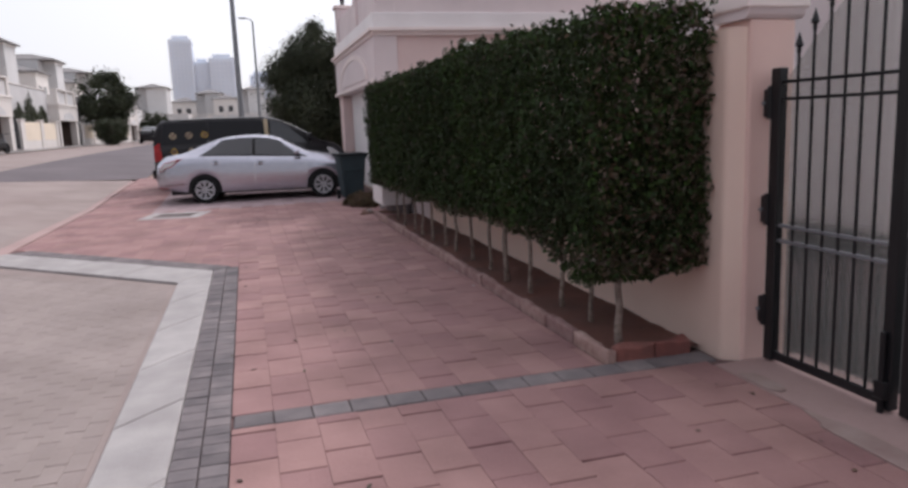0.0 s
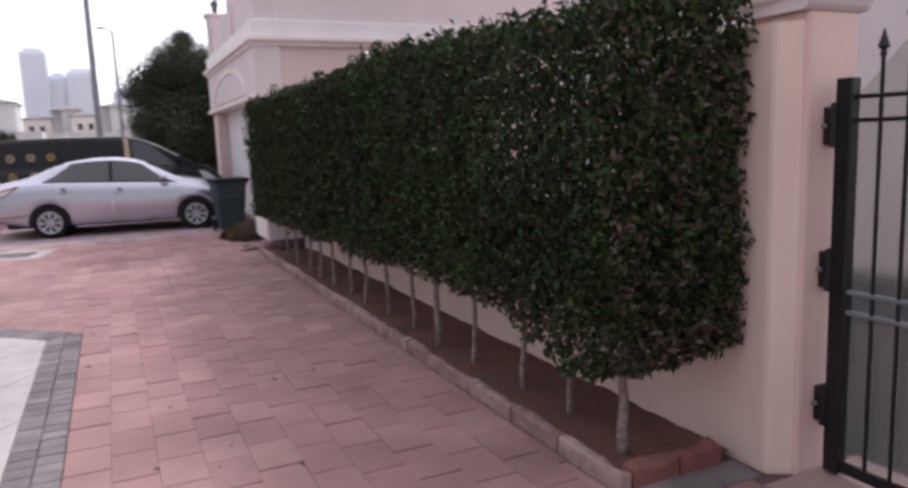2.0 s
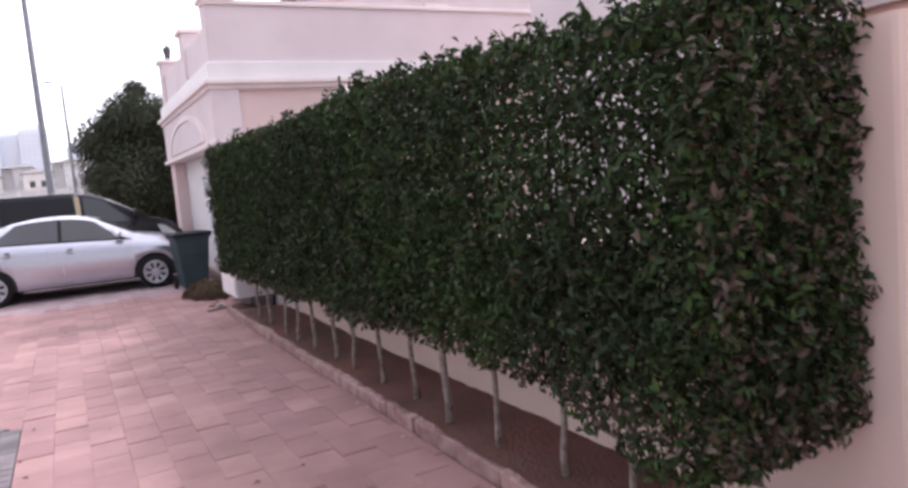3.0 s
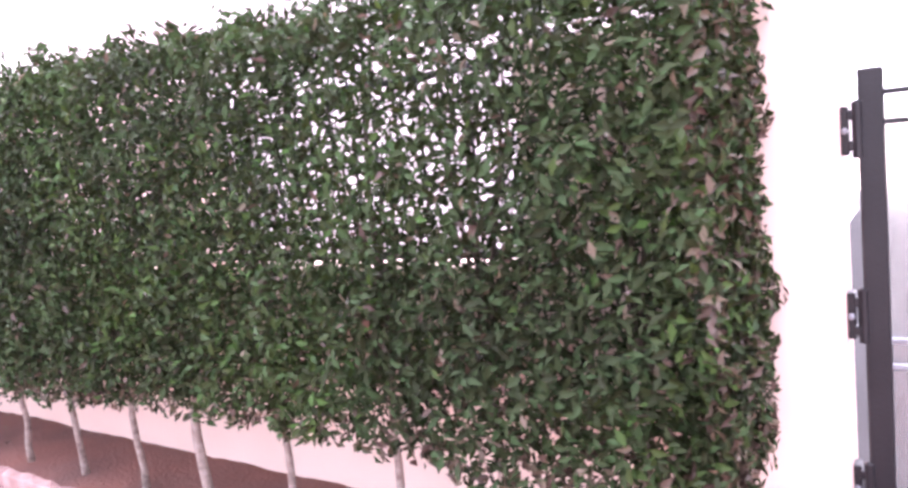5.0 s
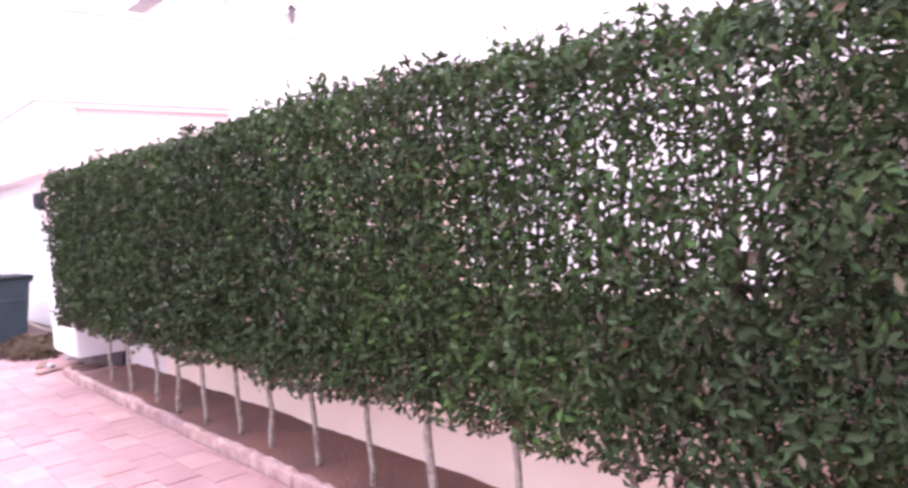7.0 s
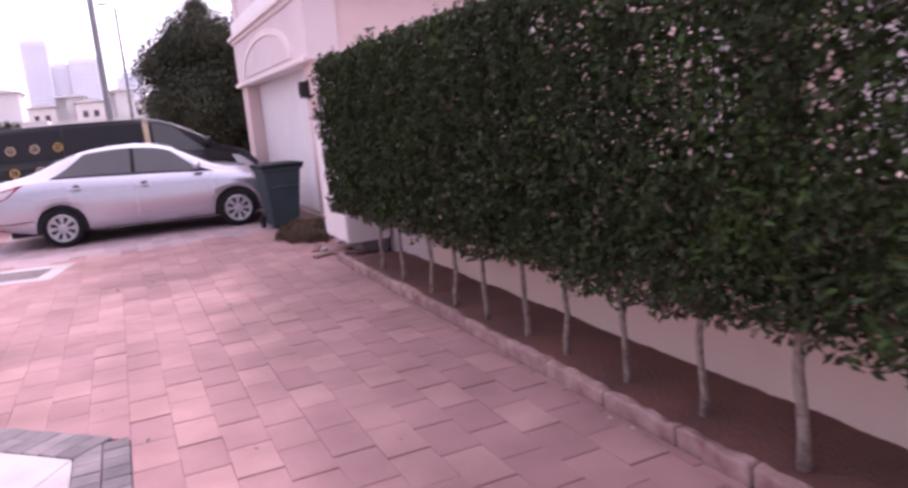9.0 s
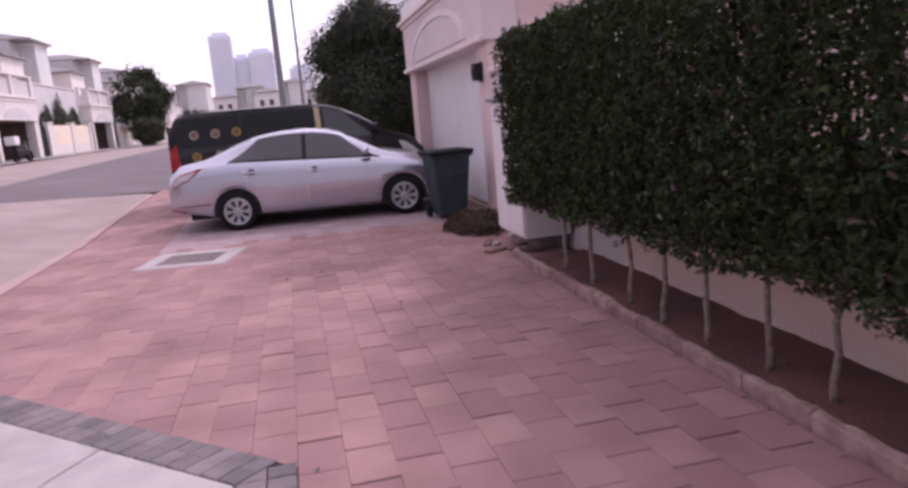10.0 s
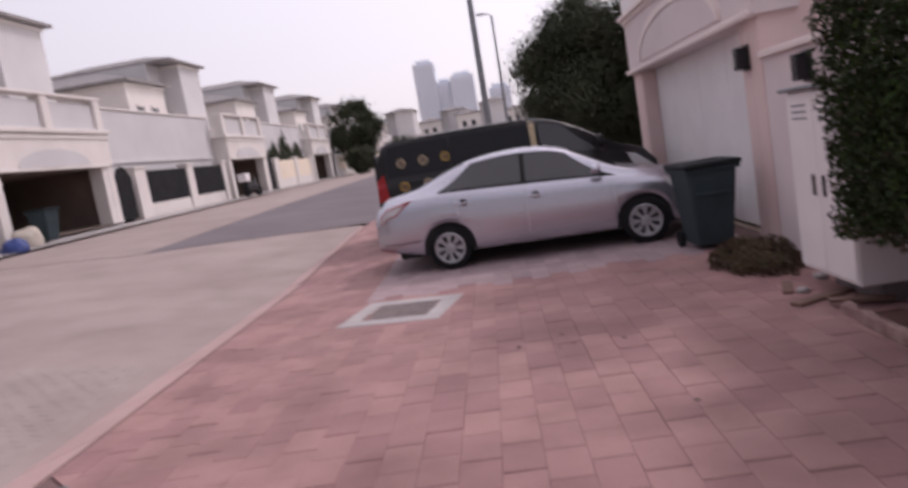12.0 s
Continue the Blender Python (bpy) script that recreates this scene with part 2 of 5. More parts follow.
# dark brown that stands in for the shade inside the villa garages
M_SHADE = mat("garage_shade", (0.20, 0.15, 0.125), (0.14, 0.105, 0.09), 0.9, scale=1, fine=20)


# ---- helpers for building ----
def g(x, y):
    """Height of the ground: level by the hedge, rising across the street and further on."""
    u = 0.09 * max(0.0, -x - 5.7) + 0.025 * max(0.0, y - 13.0)
    return 0.95 * (1 - math.exp(-1.6 * u / 0.95)) if u > 0 else 0.0


def mesh_of(bm, name, material, smooth=False):
    me = bpy.data.meshes.new(name)
    bm.to_mesh(me)
    bm.free()
    for m in material if isinstance(material, (list, tuple)) else [material]:
        me.materials.append(m)
    if smooth:
        me.shade_smooth()
    return me


def part(name, bm, material, parent, label="", smooth=False, at=None):
    ob = new(name, mesh_of(bm, name, material, smooth))
    ob.parent = parent
    if at is not None:
        ob.matrix_basis = at
    return tagged(ob, label) if label else ob


def thing(name, m, label, category, group="", kind=""):
    ob = new(name)
    ob.empty_display_size = 0.2
    ob.matrix_basis = m
    return tagged(ob, label, category, group, kind)


def structure(name, bm, material, label, smooth=False):
    return tagged(new(name, mesh_of(bm, name, material, smooth)), label, name.split("_")[0], kind="structure")


def box(x0, x1, y0, y1, z0, z1, bevel=0.0, bm=None, turn=None):
    """A box, bevelled, added to bm."""
    tmp = bmesh.new()
    bmesh.ops.create_cube(tmp, size=1.0)
    bmesh.ops.scale(tmp, vec=(x1 - x0, y1 - y0, z1 - z0), verts=tmp.verts)
    if bevel:
        bmesh.ops.bevel(tmp, geom=list(tmp.edges), offset=bevel, segments=1 if bevel < 0.01 else 2, affect="EDGES", profile=0.5)
    if turn is not None:
        bmesh.ops.transform(tmp, matrix=turn, verts=tmp.verts)
    bmesh.ops.translate(tmp, vec=((x0 + x1) / 2, (y0 + y1) / 2, (z0 + z1) / 2), verts=tmp.verts)
    if bm is None:
        return tmp
    join(bm, tmp)
    return bm


def join(bm, other):
    me = bpy.data.meshes.new("tmp")
    other.to_mesh(me)
    other.free()
    bm.from_mesh(me)
    bpy.data.meshes.remove(me)
    return bm


def lathe(profile, segs=24, axis="z", bm=None):
    """Rows of (radius, height) turned round an axis."""
    tmp = bmesh.new()
    rings = []
    for r, h in profile:
        ring = []
        for k in range(segs):
            a = 2 * math.pi * k / segs
            c, s = r * math.cos(a), r * math.sin(a)
            ring.append(tmp.verts.new({"z": (c, s, h), "y": (c, h, s), "x": (h, c, s)}[axis]))
        rings.append(ring)
    for r0, r1 in zip(rings, rings[1:]):
        for k in range(segs):
            tmp.faces.new((r0[k], r0[(k + 1) % segs], r1[(k + 1) % segs], r1[k]))
    if profile[0][0] > 1e-4:
        tmp.faces.new(list(reversed(rings[0])))
    if profile[-1][0] > 1e-4:
        tmp.faces.new(rings[-1])
    bmesh.ops.remove_doubles(tmp, verts=tmp.verts, dist=1e-5)
    bmesh.ops.recalc_face_normals(tmp, faces=tmp.faces)
    if bm is None:
        return tmp
    return join(bm, tmp)


def tube(points, radii, segs=8, bm=None):
    """A tapered limb along points."""
    tmp = bmesh.new() if bm is None else bm
    rings = []
    pts = [Vector(p) for p in points]
    for i, p in enumerate(pts):
        d = (pts[min(i + 1, len(pts) - 1)] - pts[max(i - 1, 0)]).normalized()
        side = d.cross(Vector((0.3, 1, 0.1))).normalized()
        up = side.cross(d)
        rings.append([tmp.verts.new(p + radii[i] * (math.cos(2 * math.pi * k / segs) * side + math.sin(2 * math.pi * k / segs) * up)) for k in range(segs)])
    for a, b in zip(rings, rings[1:]):
        for k in range(segs):
            tmp.faces.new((a[k], a[(k + 1) % segs], b[(k + 1) % segs], b[k]))
    tmp.faces.new(rings[-1])
    tmp.faces.new(list(reversed(rings[0])))
    return tmp


def prism(outline, depth, axis="x", at=0.0):
    """An outline of (u, v) pushed through depth along an axis; u, v are the other two axes in order."""
    tmp = bmesh.new()
    put = {"x": lambda u, v, w: (w, u, v), "y": lambda u, v, w: (u, w, v), "z": lambda u, v, w: (u, v, w)}[axis]
    a = [tmp.verts.new(put(u, v, at)) for u, v in outline]
    b = [tmp.verts.new(put(u, v, at + depth)) for u, v in outline]
    n = len(outline)
    tmp.faces.new(a), tmp.faces.new(list(reversed(b)))
    for k in range(n):
        tmp.faces.new((a[k], b[k], b[(k + 1) % n], a[(k + 1) % n]))
    bmesh.ops.recalc_face_normals(tmp, faces=tmp.faces)
    return tmp


def raw_mesh(name, verts, faces, material, smooth=False):
    me = bpy.data.meshes.new(name)
    me.from_pydata(verts, [], faces)
    me.materials.append(material)
    if smooth:
        me.shade_smooth()
    return me


def leaf_mesh(name, centres, normals, sizes, material, rng, droop=0.35, wide=0.42):
    """Folded pointed leaves at the centres, lying across the normals."""
    n = len(centres)
    normals = normals / np.linalg.norm(normals, axis=1, keepdims=True)
    rand = rng.normal(size=(n, 3))
    along = rand - (rand * normals).sum(1, keepdims=True) * normals
    along[:, 2] -= droop * rng.random(n)
    along /= np.linalg.norm(along, axis=1, keepdims=True)
    side = np.cross(normals, along)
    side /= np.linalg.norm(side, axis=1, keepdims=True)
    s = sizes[:, None]
    fold = 0.16 * s * normals
    verts = np.empty((n, 4, 3))
    verts[:, 0] = centres - 0.5 * s * along
    verts[:, 1] = centres + 0.05 * s * along + wide * 0.5 * s * side + fold
    verts[:, 2] = centres + 0.5 * s * along
    verts[:, 3] = centres + 0.05 * s * along - wide * 0.5 * s * side + fold
    base = np.arange(n)[:, None] * 4
    tris = np.concatenate([base + [0, 1, 2], base + [0, 2, 3]], 1).reshape(-1, 3)
    me = bpy.data.meshes.new(name)
    me.vertices.add(n * 4)
    me.vertices.foreach_set("co", verts.ravel())
    me.loops.add(len(tris) * 3)
    me.loops.foreach_set("vertex_index", tris.ravel())
    me.polygons.add(len(tris))
    me.polygons.foreach_set("loop_start", np.arange(len(tris)) * 3)
    me.polygons.foreach_set("loop_total", np.full(len(tris), 3))
    me.update(calc_edges=True)
    me.materials.append(material)
    return me


def sheet(name, outline, material, lift, label, step=1.5):
    """A piece of ground inside a convex outline, that follows the lie of the land."""
    tmp = bmesh.new()
    xs, ys = [p[0] for p in outline], [p[1] for p in outline]
    vs = [tmp.verts.new((x, y, 0)) for x, y in outline]
    tmp.faces.new(vs)
    for lo, hi, n in ((min(xs), max(xs), (1, 0, 0)), (min(ys), max(ys), (0, 1, 0))):
        k = lo + step
        while k < hi:
            co = (k, 0, 0) if n[0] else (0, k, 0)
            bmesh.ops.bisect_plane(tmp, geom=list(tmp.verts) + list(tmp.edges) + list(tmp.faces), plane_co=co, plane_no=n)
            k += step
    for v in tmp.verts:
        v.co.z = g(v.co.x, v.co.y) + lift
    for f in tmp.faces:
        if f.normal.z < 0:
            f.normal_flip()
    bmesh.ops.recalc_face_normals(tmp, faces=tmp.faces)
    if sum(f.normal.z for f in tmp.faces) < 0:
        bmesh.ops.reverse_faces(tmp, faces=tmp.faces)
    return structure(name, tmp, material, label)

# ---- ground, road, kerbs ----
def ground_sheet():
    xs = [-2500, -800, -300, -120, -60, -40] + [-30 + 2 * k for k in range(16)] + [2, 6, 12, 20, 40, 90, 300, 900, 2500]
    ys = [-2500, -600, -150, -50, -20] + [-10 + 3 * k for k in range(17)] + [42, 55, 80, 130, 250, 600, 1500, 4000]
    verts = [(x, y, g(x, y) - 0.07) for y in ys for x in xs]
    w = len(xs)
    faces = [(j * w + i, j * w + i + 1, (j + 1) * w + i + 1, (j + 1) * w + i) for j in range(len(ys) - 1) for i in range(w - 1)]
    ob = new("ground", raw_mesh("ground", verts, faces, M_SAND, True))
    tagged(ob, "pale sandy ground reaching to the horizon", "ground", kind="structure")


ground_sheet()
sheet("road_near", [(-16, -12), (-2.9, -12), (-2.9, 4.0), (-5.65, 6.65), (-5.65, 17.4), (-16, 17.4)], M_ROADBASE, -0.022, "beige block-paved road with faint stains")
sheet("road_edge", [(-9.85, 17.395), (-5.65, 17.395), (-5.65, 19.75)], M_ROADBASE, -0.022, "beige block paving running out against the asphalt")
sheet("road_far", [(-9.85, 17.41), (-5.3, 19.8), (-5.3, 130), (-9.3, 130)], M_ASPHALT, -0.018, "dark grey asphalt road beyond the block paving", 1.5)
sheet("pavement_far", [(-14.6, 17.4), (-9.86, 17.4), (-9.31, 130), (-14.6, 130)], M_ROADBASE, -0.015, "pale paved lay-by along the villas", 1.5)
sheet("footway", [(-15.95, 17.4), (-14.6, 17.4), (-14.6, 130), (-15.95, 130)], M_CONC, 0.055, "pale concrete footway in front of the villas", 1.5)
sheet("yard", [(0.6, -8), (16, -8), (16, 10.6), (0.6, 10.6)], M_YARD, -0.01, "dark paved yard behind the boundary wall", 6)
pavement = sheet("pavement", [(-2.75, -8), (0.6, -8), (0.6, 20), (-5.55, 20), (-5.55, 6.98), (-2.75, 4.3)], M_JOINT, -0.012, "pink block pavement with sandy joints", 1.5)

PIECE_W, PIECE_L = 0.2151, 0.335
BAND0, BAND1 = -0.43, -0.25
COVER = (-4.21, -3.09, 9.90, 10.98)


def left_limit(y):
    return -2.45 if y < 4.27 else max(-5.47, -2.45 - (y - 4.27) * 1.05)


def paving_pieces():
    rng = random.Random(4)
    out, cut = [], []
    for i in range(-15, 14):
        x0 = -2.45 + i * PIECE_W
        y = -7.9 + (i % 2) * PIECE_L * 0.5 + rng.uniform(-0.05, 0.05)
        while y < 19.8:
            a, b = y, y + PIECE_L
            y += PIECE_L
            xm, ym = x0 + PIECE_W / 2, (a + b) / 2
            if a < BAND0 < b:
                b = BAND0
            elif a < BAND1 < b:
                a = BAND1
            elif BAND0 <= a and b <= BAND1:
                continue
            if BAND0 - 0.07 < b < BAND0:
                b = BAND0
            if BAND1 < a < BAND1 + 0.16:
                a = BAND1
            if b - a < 0.07:
                continue
            ym = (a + b) / 2
            right = 0.36 if ym < BAND0 else (-0.25 if ym < 7.95 else 0.32)
            x1 = min(x0 + PIECE_W, right)
            if 4.0 < b < 8.1 and x0 < left_limit(a) < 9 and left_limit(a) > left_limit(b):
                if x1 > left_limit(b) + 0.03:
                    cut.append((x0, x1, a, b))
                continue
            xl = max(x0, left_limit(ym))
            if x1 - xl < 0.04:
                continue
            if COVER[0] + 0.2 < xm < COVER[1] - 0.2 and COVER[2] + 0.2 < ym < COVER[3] - 0.2:
                continue
            out.append((xl, x1, a, b, rng.uniform(-0.0025, 0.0025), rng.uniform(-0.7, 0.3), rng.uniform(-0.12, 0.12)))
    return out, cut


def block_mesh(name, material, w, l, h=0.045, ch=0.005, cx=0.004):
    """One paving block with chamfered upper edges, its top at zero."""
    tmp = bmesh.new()
    low = [tmp.verts.new((x * w / 2, y * l / 2, -h)) for x, y in ((-1, -1), (1, -1), (1, 1), (-1, 1))]
    mid = [tmp.verts.new((x * w / 2, y * l / 2, -ch)) for x, y in ((-1, -1), (1, -1), (1, 1), (-1, 1))]
    top = [tmp.verts.new((x * (w / 2 - cx), y * (l / 2 - ch), 0)) for x, y in ((-1, -1), (1, -1), (1, 1), (-1, 1))]
    for a, b in ((low, mid), (mid, top)):
        for k in range(4):
            tmp.faces.new((a[k], a[(k + 1) % 4], b[(k + 1) % 4], b[k]))
    tmp.faces.new(top)
    return mesh_of(tmp, name, material)


def joined_blocks(rows, ch=0.0035, h=0.03):
    verts, faces = [], []
    for x0, x1, a, b, dz in rows:
        n = len(verts)
        z = [g(px, py) + dz for px, py in ((x0, a), (x1, a), (x1, b), (x0, b))]
        e, ey = 0.0003, 0.001 + 0.0055 * (0.5 + 0.5 * noise.noise((x0 * 31.7, a * 17.3, 2.5))) ** 1.5
        for c, d in ((0, h), (0, ch), (ch, 0)):
            u, v = e + c * 0.4, ey + c
            verts += [(x0 + u, a + v, z[0] - d), (x1 - u, a + v, z[1] - d), (x1 - u, b - v, z[2] - d), (x0 + u, b - v, z[3] - d)]
        for r in (0, 4):
            faces += [(n + r + k, n + r + (k + 1) % 4, n + r + 4 + (k + 1) % 4, n + r + 4 + k) for k in range(4)]
        faces.append((n + 8, n + 9, n + 10, n + 11))
    return verts, faces


def kerb_line():
    inner = [(-3.05, -8.0), (-3.05, 3.68), (-5.74, 6.24), (-5.60, 19.0)]
    outer = [(-2.72, -8.0), (-2.72, 4.20), (-5.50, 6.84), (-5.50, 19.0)]
    kerb = thing("kerb", pose(0, 0, 0), "flat pale concrete kerb between road and pavement", "kerb", kind="structure")
    rng = random.Random(8)
    for s in range(3):
        (ax, ay), (bx, by), (cx, cy), (dx, dy) = inner[s], inner[s + 1], outer[s], outer[s + 1]
        n = max(1, round(math.hypot(bx - ax, by - ay) / 0.95))
        for k in range(n):
            u, v = (k + 0.004) / n, (k + 0.996) / n
            quad = [(ax + (bx - ax) * u, ay + (by - ay) * u), (cx + (dx - cx) * u, cy + (dy - cy) * u),
                    (cx + (dx - cx) * v, cy + (dy - cy) * v), (ax + (bx - ax) * v, ay + (by - ay) * v)]
            mx, my = sum(q[0] for q in quad) / 4, sum(q[1] for q in quad) / 4
            z = g(mx, my)
            tmp = prism([(x - mx, y - my) for x, y in quad], 0.13, "z", -0.12)
            bmesh.ops.bevel(tmp, geom=[e for e in tmp.edges if all(w.co.z > 0 for w in e.verts)], offset=0.012, segments=2, affect="EDGES", profile=0.5)
            part("kerbstone", tmp, M_PINKROAD if s == 2 else M_CONC, kerb, at=pose(mx, my, z + rng.uniform(-0.002, 0.003), math.degrees(math.atan(g(mx, my + 0.5) - g(mx, my - 0.5)))))


kerb_line()

# ---- hedge bed ----
WALL_X = 0.47


def soil_bed():
    rng = random.Random(3)
    nx, ny = 8, 90
    verts, faces = [], []
    for j in range(ny + 1):
        for i in range(nx + 1):
            x, y = -0.19 + i * (WALL_X + 0.2) / nx, -0.2 + j * 8.1 / ny
            verts.append((x, y, 0.03 + 0.018 * noise.noise((x * 3, y * 3, 0)) + rng.uniform(-0.006, 0.006)))
    w = nx + 1
    faces = [(j * w + i, j * w + i + 1, (j + 1) * w + i + 1, (j + 1) * w + i) for j in range(ny) for i in range(nx)]
    bed = new("planting_bed", raw_mesh("planting_bed", verts, faces, M_SOIL, True))
    tagged(bed, "brown earth bed under the clipped hedge", "bed", kind="structure")
    edge = thing("bed_edging", pose(0, 0, 0), "low worn pinkish concrete edging round the hedge bed", "edging", kind="structure")
    y = -0.26
    while y < 7.9:
        l = rng.uniform(0.42, 0.6)
        tmp = box(-0.029, 0.029, -l / 2 + 0.004, l / 2 - 0.004, -0.07, 0.04, 0.012)
        bmesh.ops.subdivide_edges(tmp, edges=[e for e in tmp.edges if abs(e.verts[0].co.y - e.verts[1].co.y) > 0.2], cuts=7)
        for v in tmp.verts:
            v.co.x += 0.012 * noise.noise((v.co.x * 9, (v.co.y + y) * 9, 1))
            v.co.z += 0.022 * noise.noise((v.co.x * 14, (v.co.y + y) * 9, 5)) if v.co.z > 0 else 0
        part("edging_stone", tmp, M_PKERB, edge, at=pose(-0.205 + rng.uniform(-0.006, 0.006), y + l / 2, 0.045, 0, rng.uniform(-2, 2), rng.uniform(-0.6, 0.6)))
        y += l
    for x0, x1 in ((-0.16, 0.1), (0.1, 0.36)):
        tmp = box(-(x1 - x0) / 2 + 0.003, (x1 - x0) / 2 - 0.003, -0.045, 0.045, -0.07, 0.05, 0.01)
        bmesh.ops.subdivide_edges(tmp, edges=[e for e in tmp.edges if abs(e.verts[0].co.x - e.verts[1].co.x) > 0.15], cuts=6)
        for v in tmp.verts:
            v.co.y += 0.010 * noise.noise(((v.co.x + x0) * 12, v.co.y * 9, 3))
            v.co.z += 0.02 * noise.noise(((v.co.x + x0) * 11, v.co.y * 14, 6)) if v.co.z > 0 else 0
        part("edging_stone", tmp, M_RED, edge, "red-painted edging stone", at=pose((x0 + x1) / 2, -0.215, 0.045, 0, 0, rng.uniform(-1, 1)))


soil_bed()

# ---- boundary wall, gate ----
PIERS = [(0.5, 0.60), (2.55, 2.95), (4.78, 5.18), (7.0, 7.5)]


def boundary_wall():
    tmp = box(WALL_X, WALL_X + 0.2, -0.24, 7.0, -0.1, 1.14, 0.006)
    box(WALL_X + 0.001, WALL_X + 0.199, -0.24, 0.60, 1.14, 2.0, 0.004, tmp)
    # the end of the wall is splayed into the gate pillar
    join(tmp, prism([(WALL_X + 0.0005, -0.23), (WALL_X + 0.0005, -0.385), (WALL_X + 0.006, -0.405), (WALL_X + 0.02, -0.42), (0.575, -0.472), (0.64, -0.472), (0.64, -0.23)], 2.09, "z", -0.1))
    wall = structure("wall_boundary", tmp, M_PEACH, "pink rendered boundary wall behind the hedge")
    back = structure("wall_return", box(WALL_X, WALL_X + 0.2, 7.0, 10.90, -0.1, 1.98, 0.006), M_PALE, "pale pink rendered wall between hedge and garage")
    part("coping", box(WALL_X - 0.05, WALL_X + 0.25, 7.0, 10.90, 1.98, 2.05, 0.012), M_CREAM, back)
    for a, b in PIERS[1:3]:
        part("pier", box(WALL_X - 0.012, WALL_X + 0.212, a, b, 1.14, 1.96, 0.006), M_PINK, wall)
    for a, b in PIERS[1:3]:
        part("pier_cap", box(WALL_X - 0.06, WALL_X + 0.26, a - 0.05, b + 0.05, 1.96, 2.02, 0.015), M_CREAM, wall)
    far = structure("wall_yard", box(WALL_X, WALL_X + 0.2, -9, -2.85, -0.1, 2.0, 0.006), M_PINK, "pink rendered boundary wall beyond the gate")
    part("coping", box(WALL_X - 0.05, WALL_X + 0.25, -9, -2.85, 2.0, 2.07, 0.012), M_CREAM, far)
    bays = [(0.60, 2.55), (2.95, 4.78), (5.18, 7.0)]
    for a, b in bays:
        t = thing("railing", pose(WALL_X + 0.1, (a + b) / 2, 1.14), "black iron railing between wall piers behind the hedge", "railing", "railings on the boundary wall")
        h = (b - a) / 2
        for z in (0.02, 0.80):
            part("rail", box(-0.015, 0.015, -h, h, z, z + 0.03, 0.003), M_IRON, t)
        n = round((b - a) / 0.13)
        for k in range(1, n):
            y = -h + k * (b - a) / n
            part("bar", lathe([(0.008, 0.0), (0.008, 0.8), (0.016, 0.81), (0.0, 0.88)], 8), M_IRON, t, at=pose(0, y, 0))


boundary_wall()


def gate_pillar(y0, y1):
    t = thing("gate_pillar", pose(0.565, (y0 + y1) / 2, 0), "square pink rendered gate pillar with a moulded cream cap", "pillar", "gate pillars", "structure")
    h = (y1 - y0) / 2
    part("shaft", box(0.0, 0.31, -h, h, -0.1, 2.03, 0.018), M_PINK, t)
    part("moulding", prism([(-h, 2.03), (h, 2.03), (h + 0.02, 2.05), (h + 0.035, 2.085), (-h - 0.035, 2.085), (-h - 0.02, 2.05)], 0.39, "x", -0.04), M_PALE, t)
    part("cap", box(-0.06, 0.37, -h - 0.045, h + 0.045, 2.085, 2.28, 0.012), M_CREAM, t)
    part("cap_top", box(0.0, 0.31, -h, h, 2.28, 2.42, 0.02), M_CREAM, t)


gate_pillar(-0.49, -0.18)
gate_pillar(-2.85, -2.45)


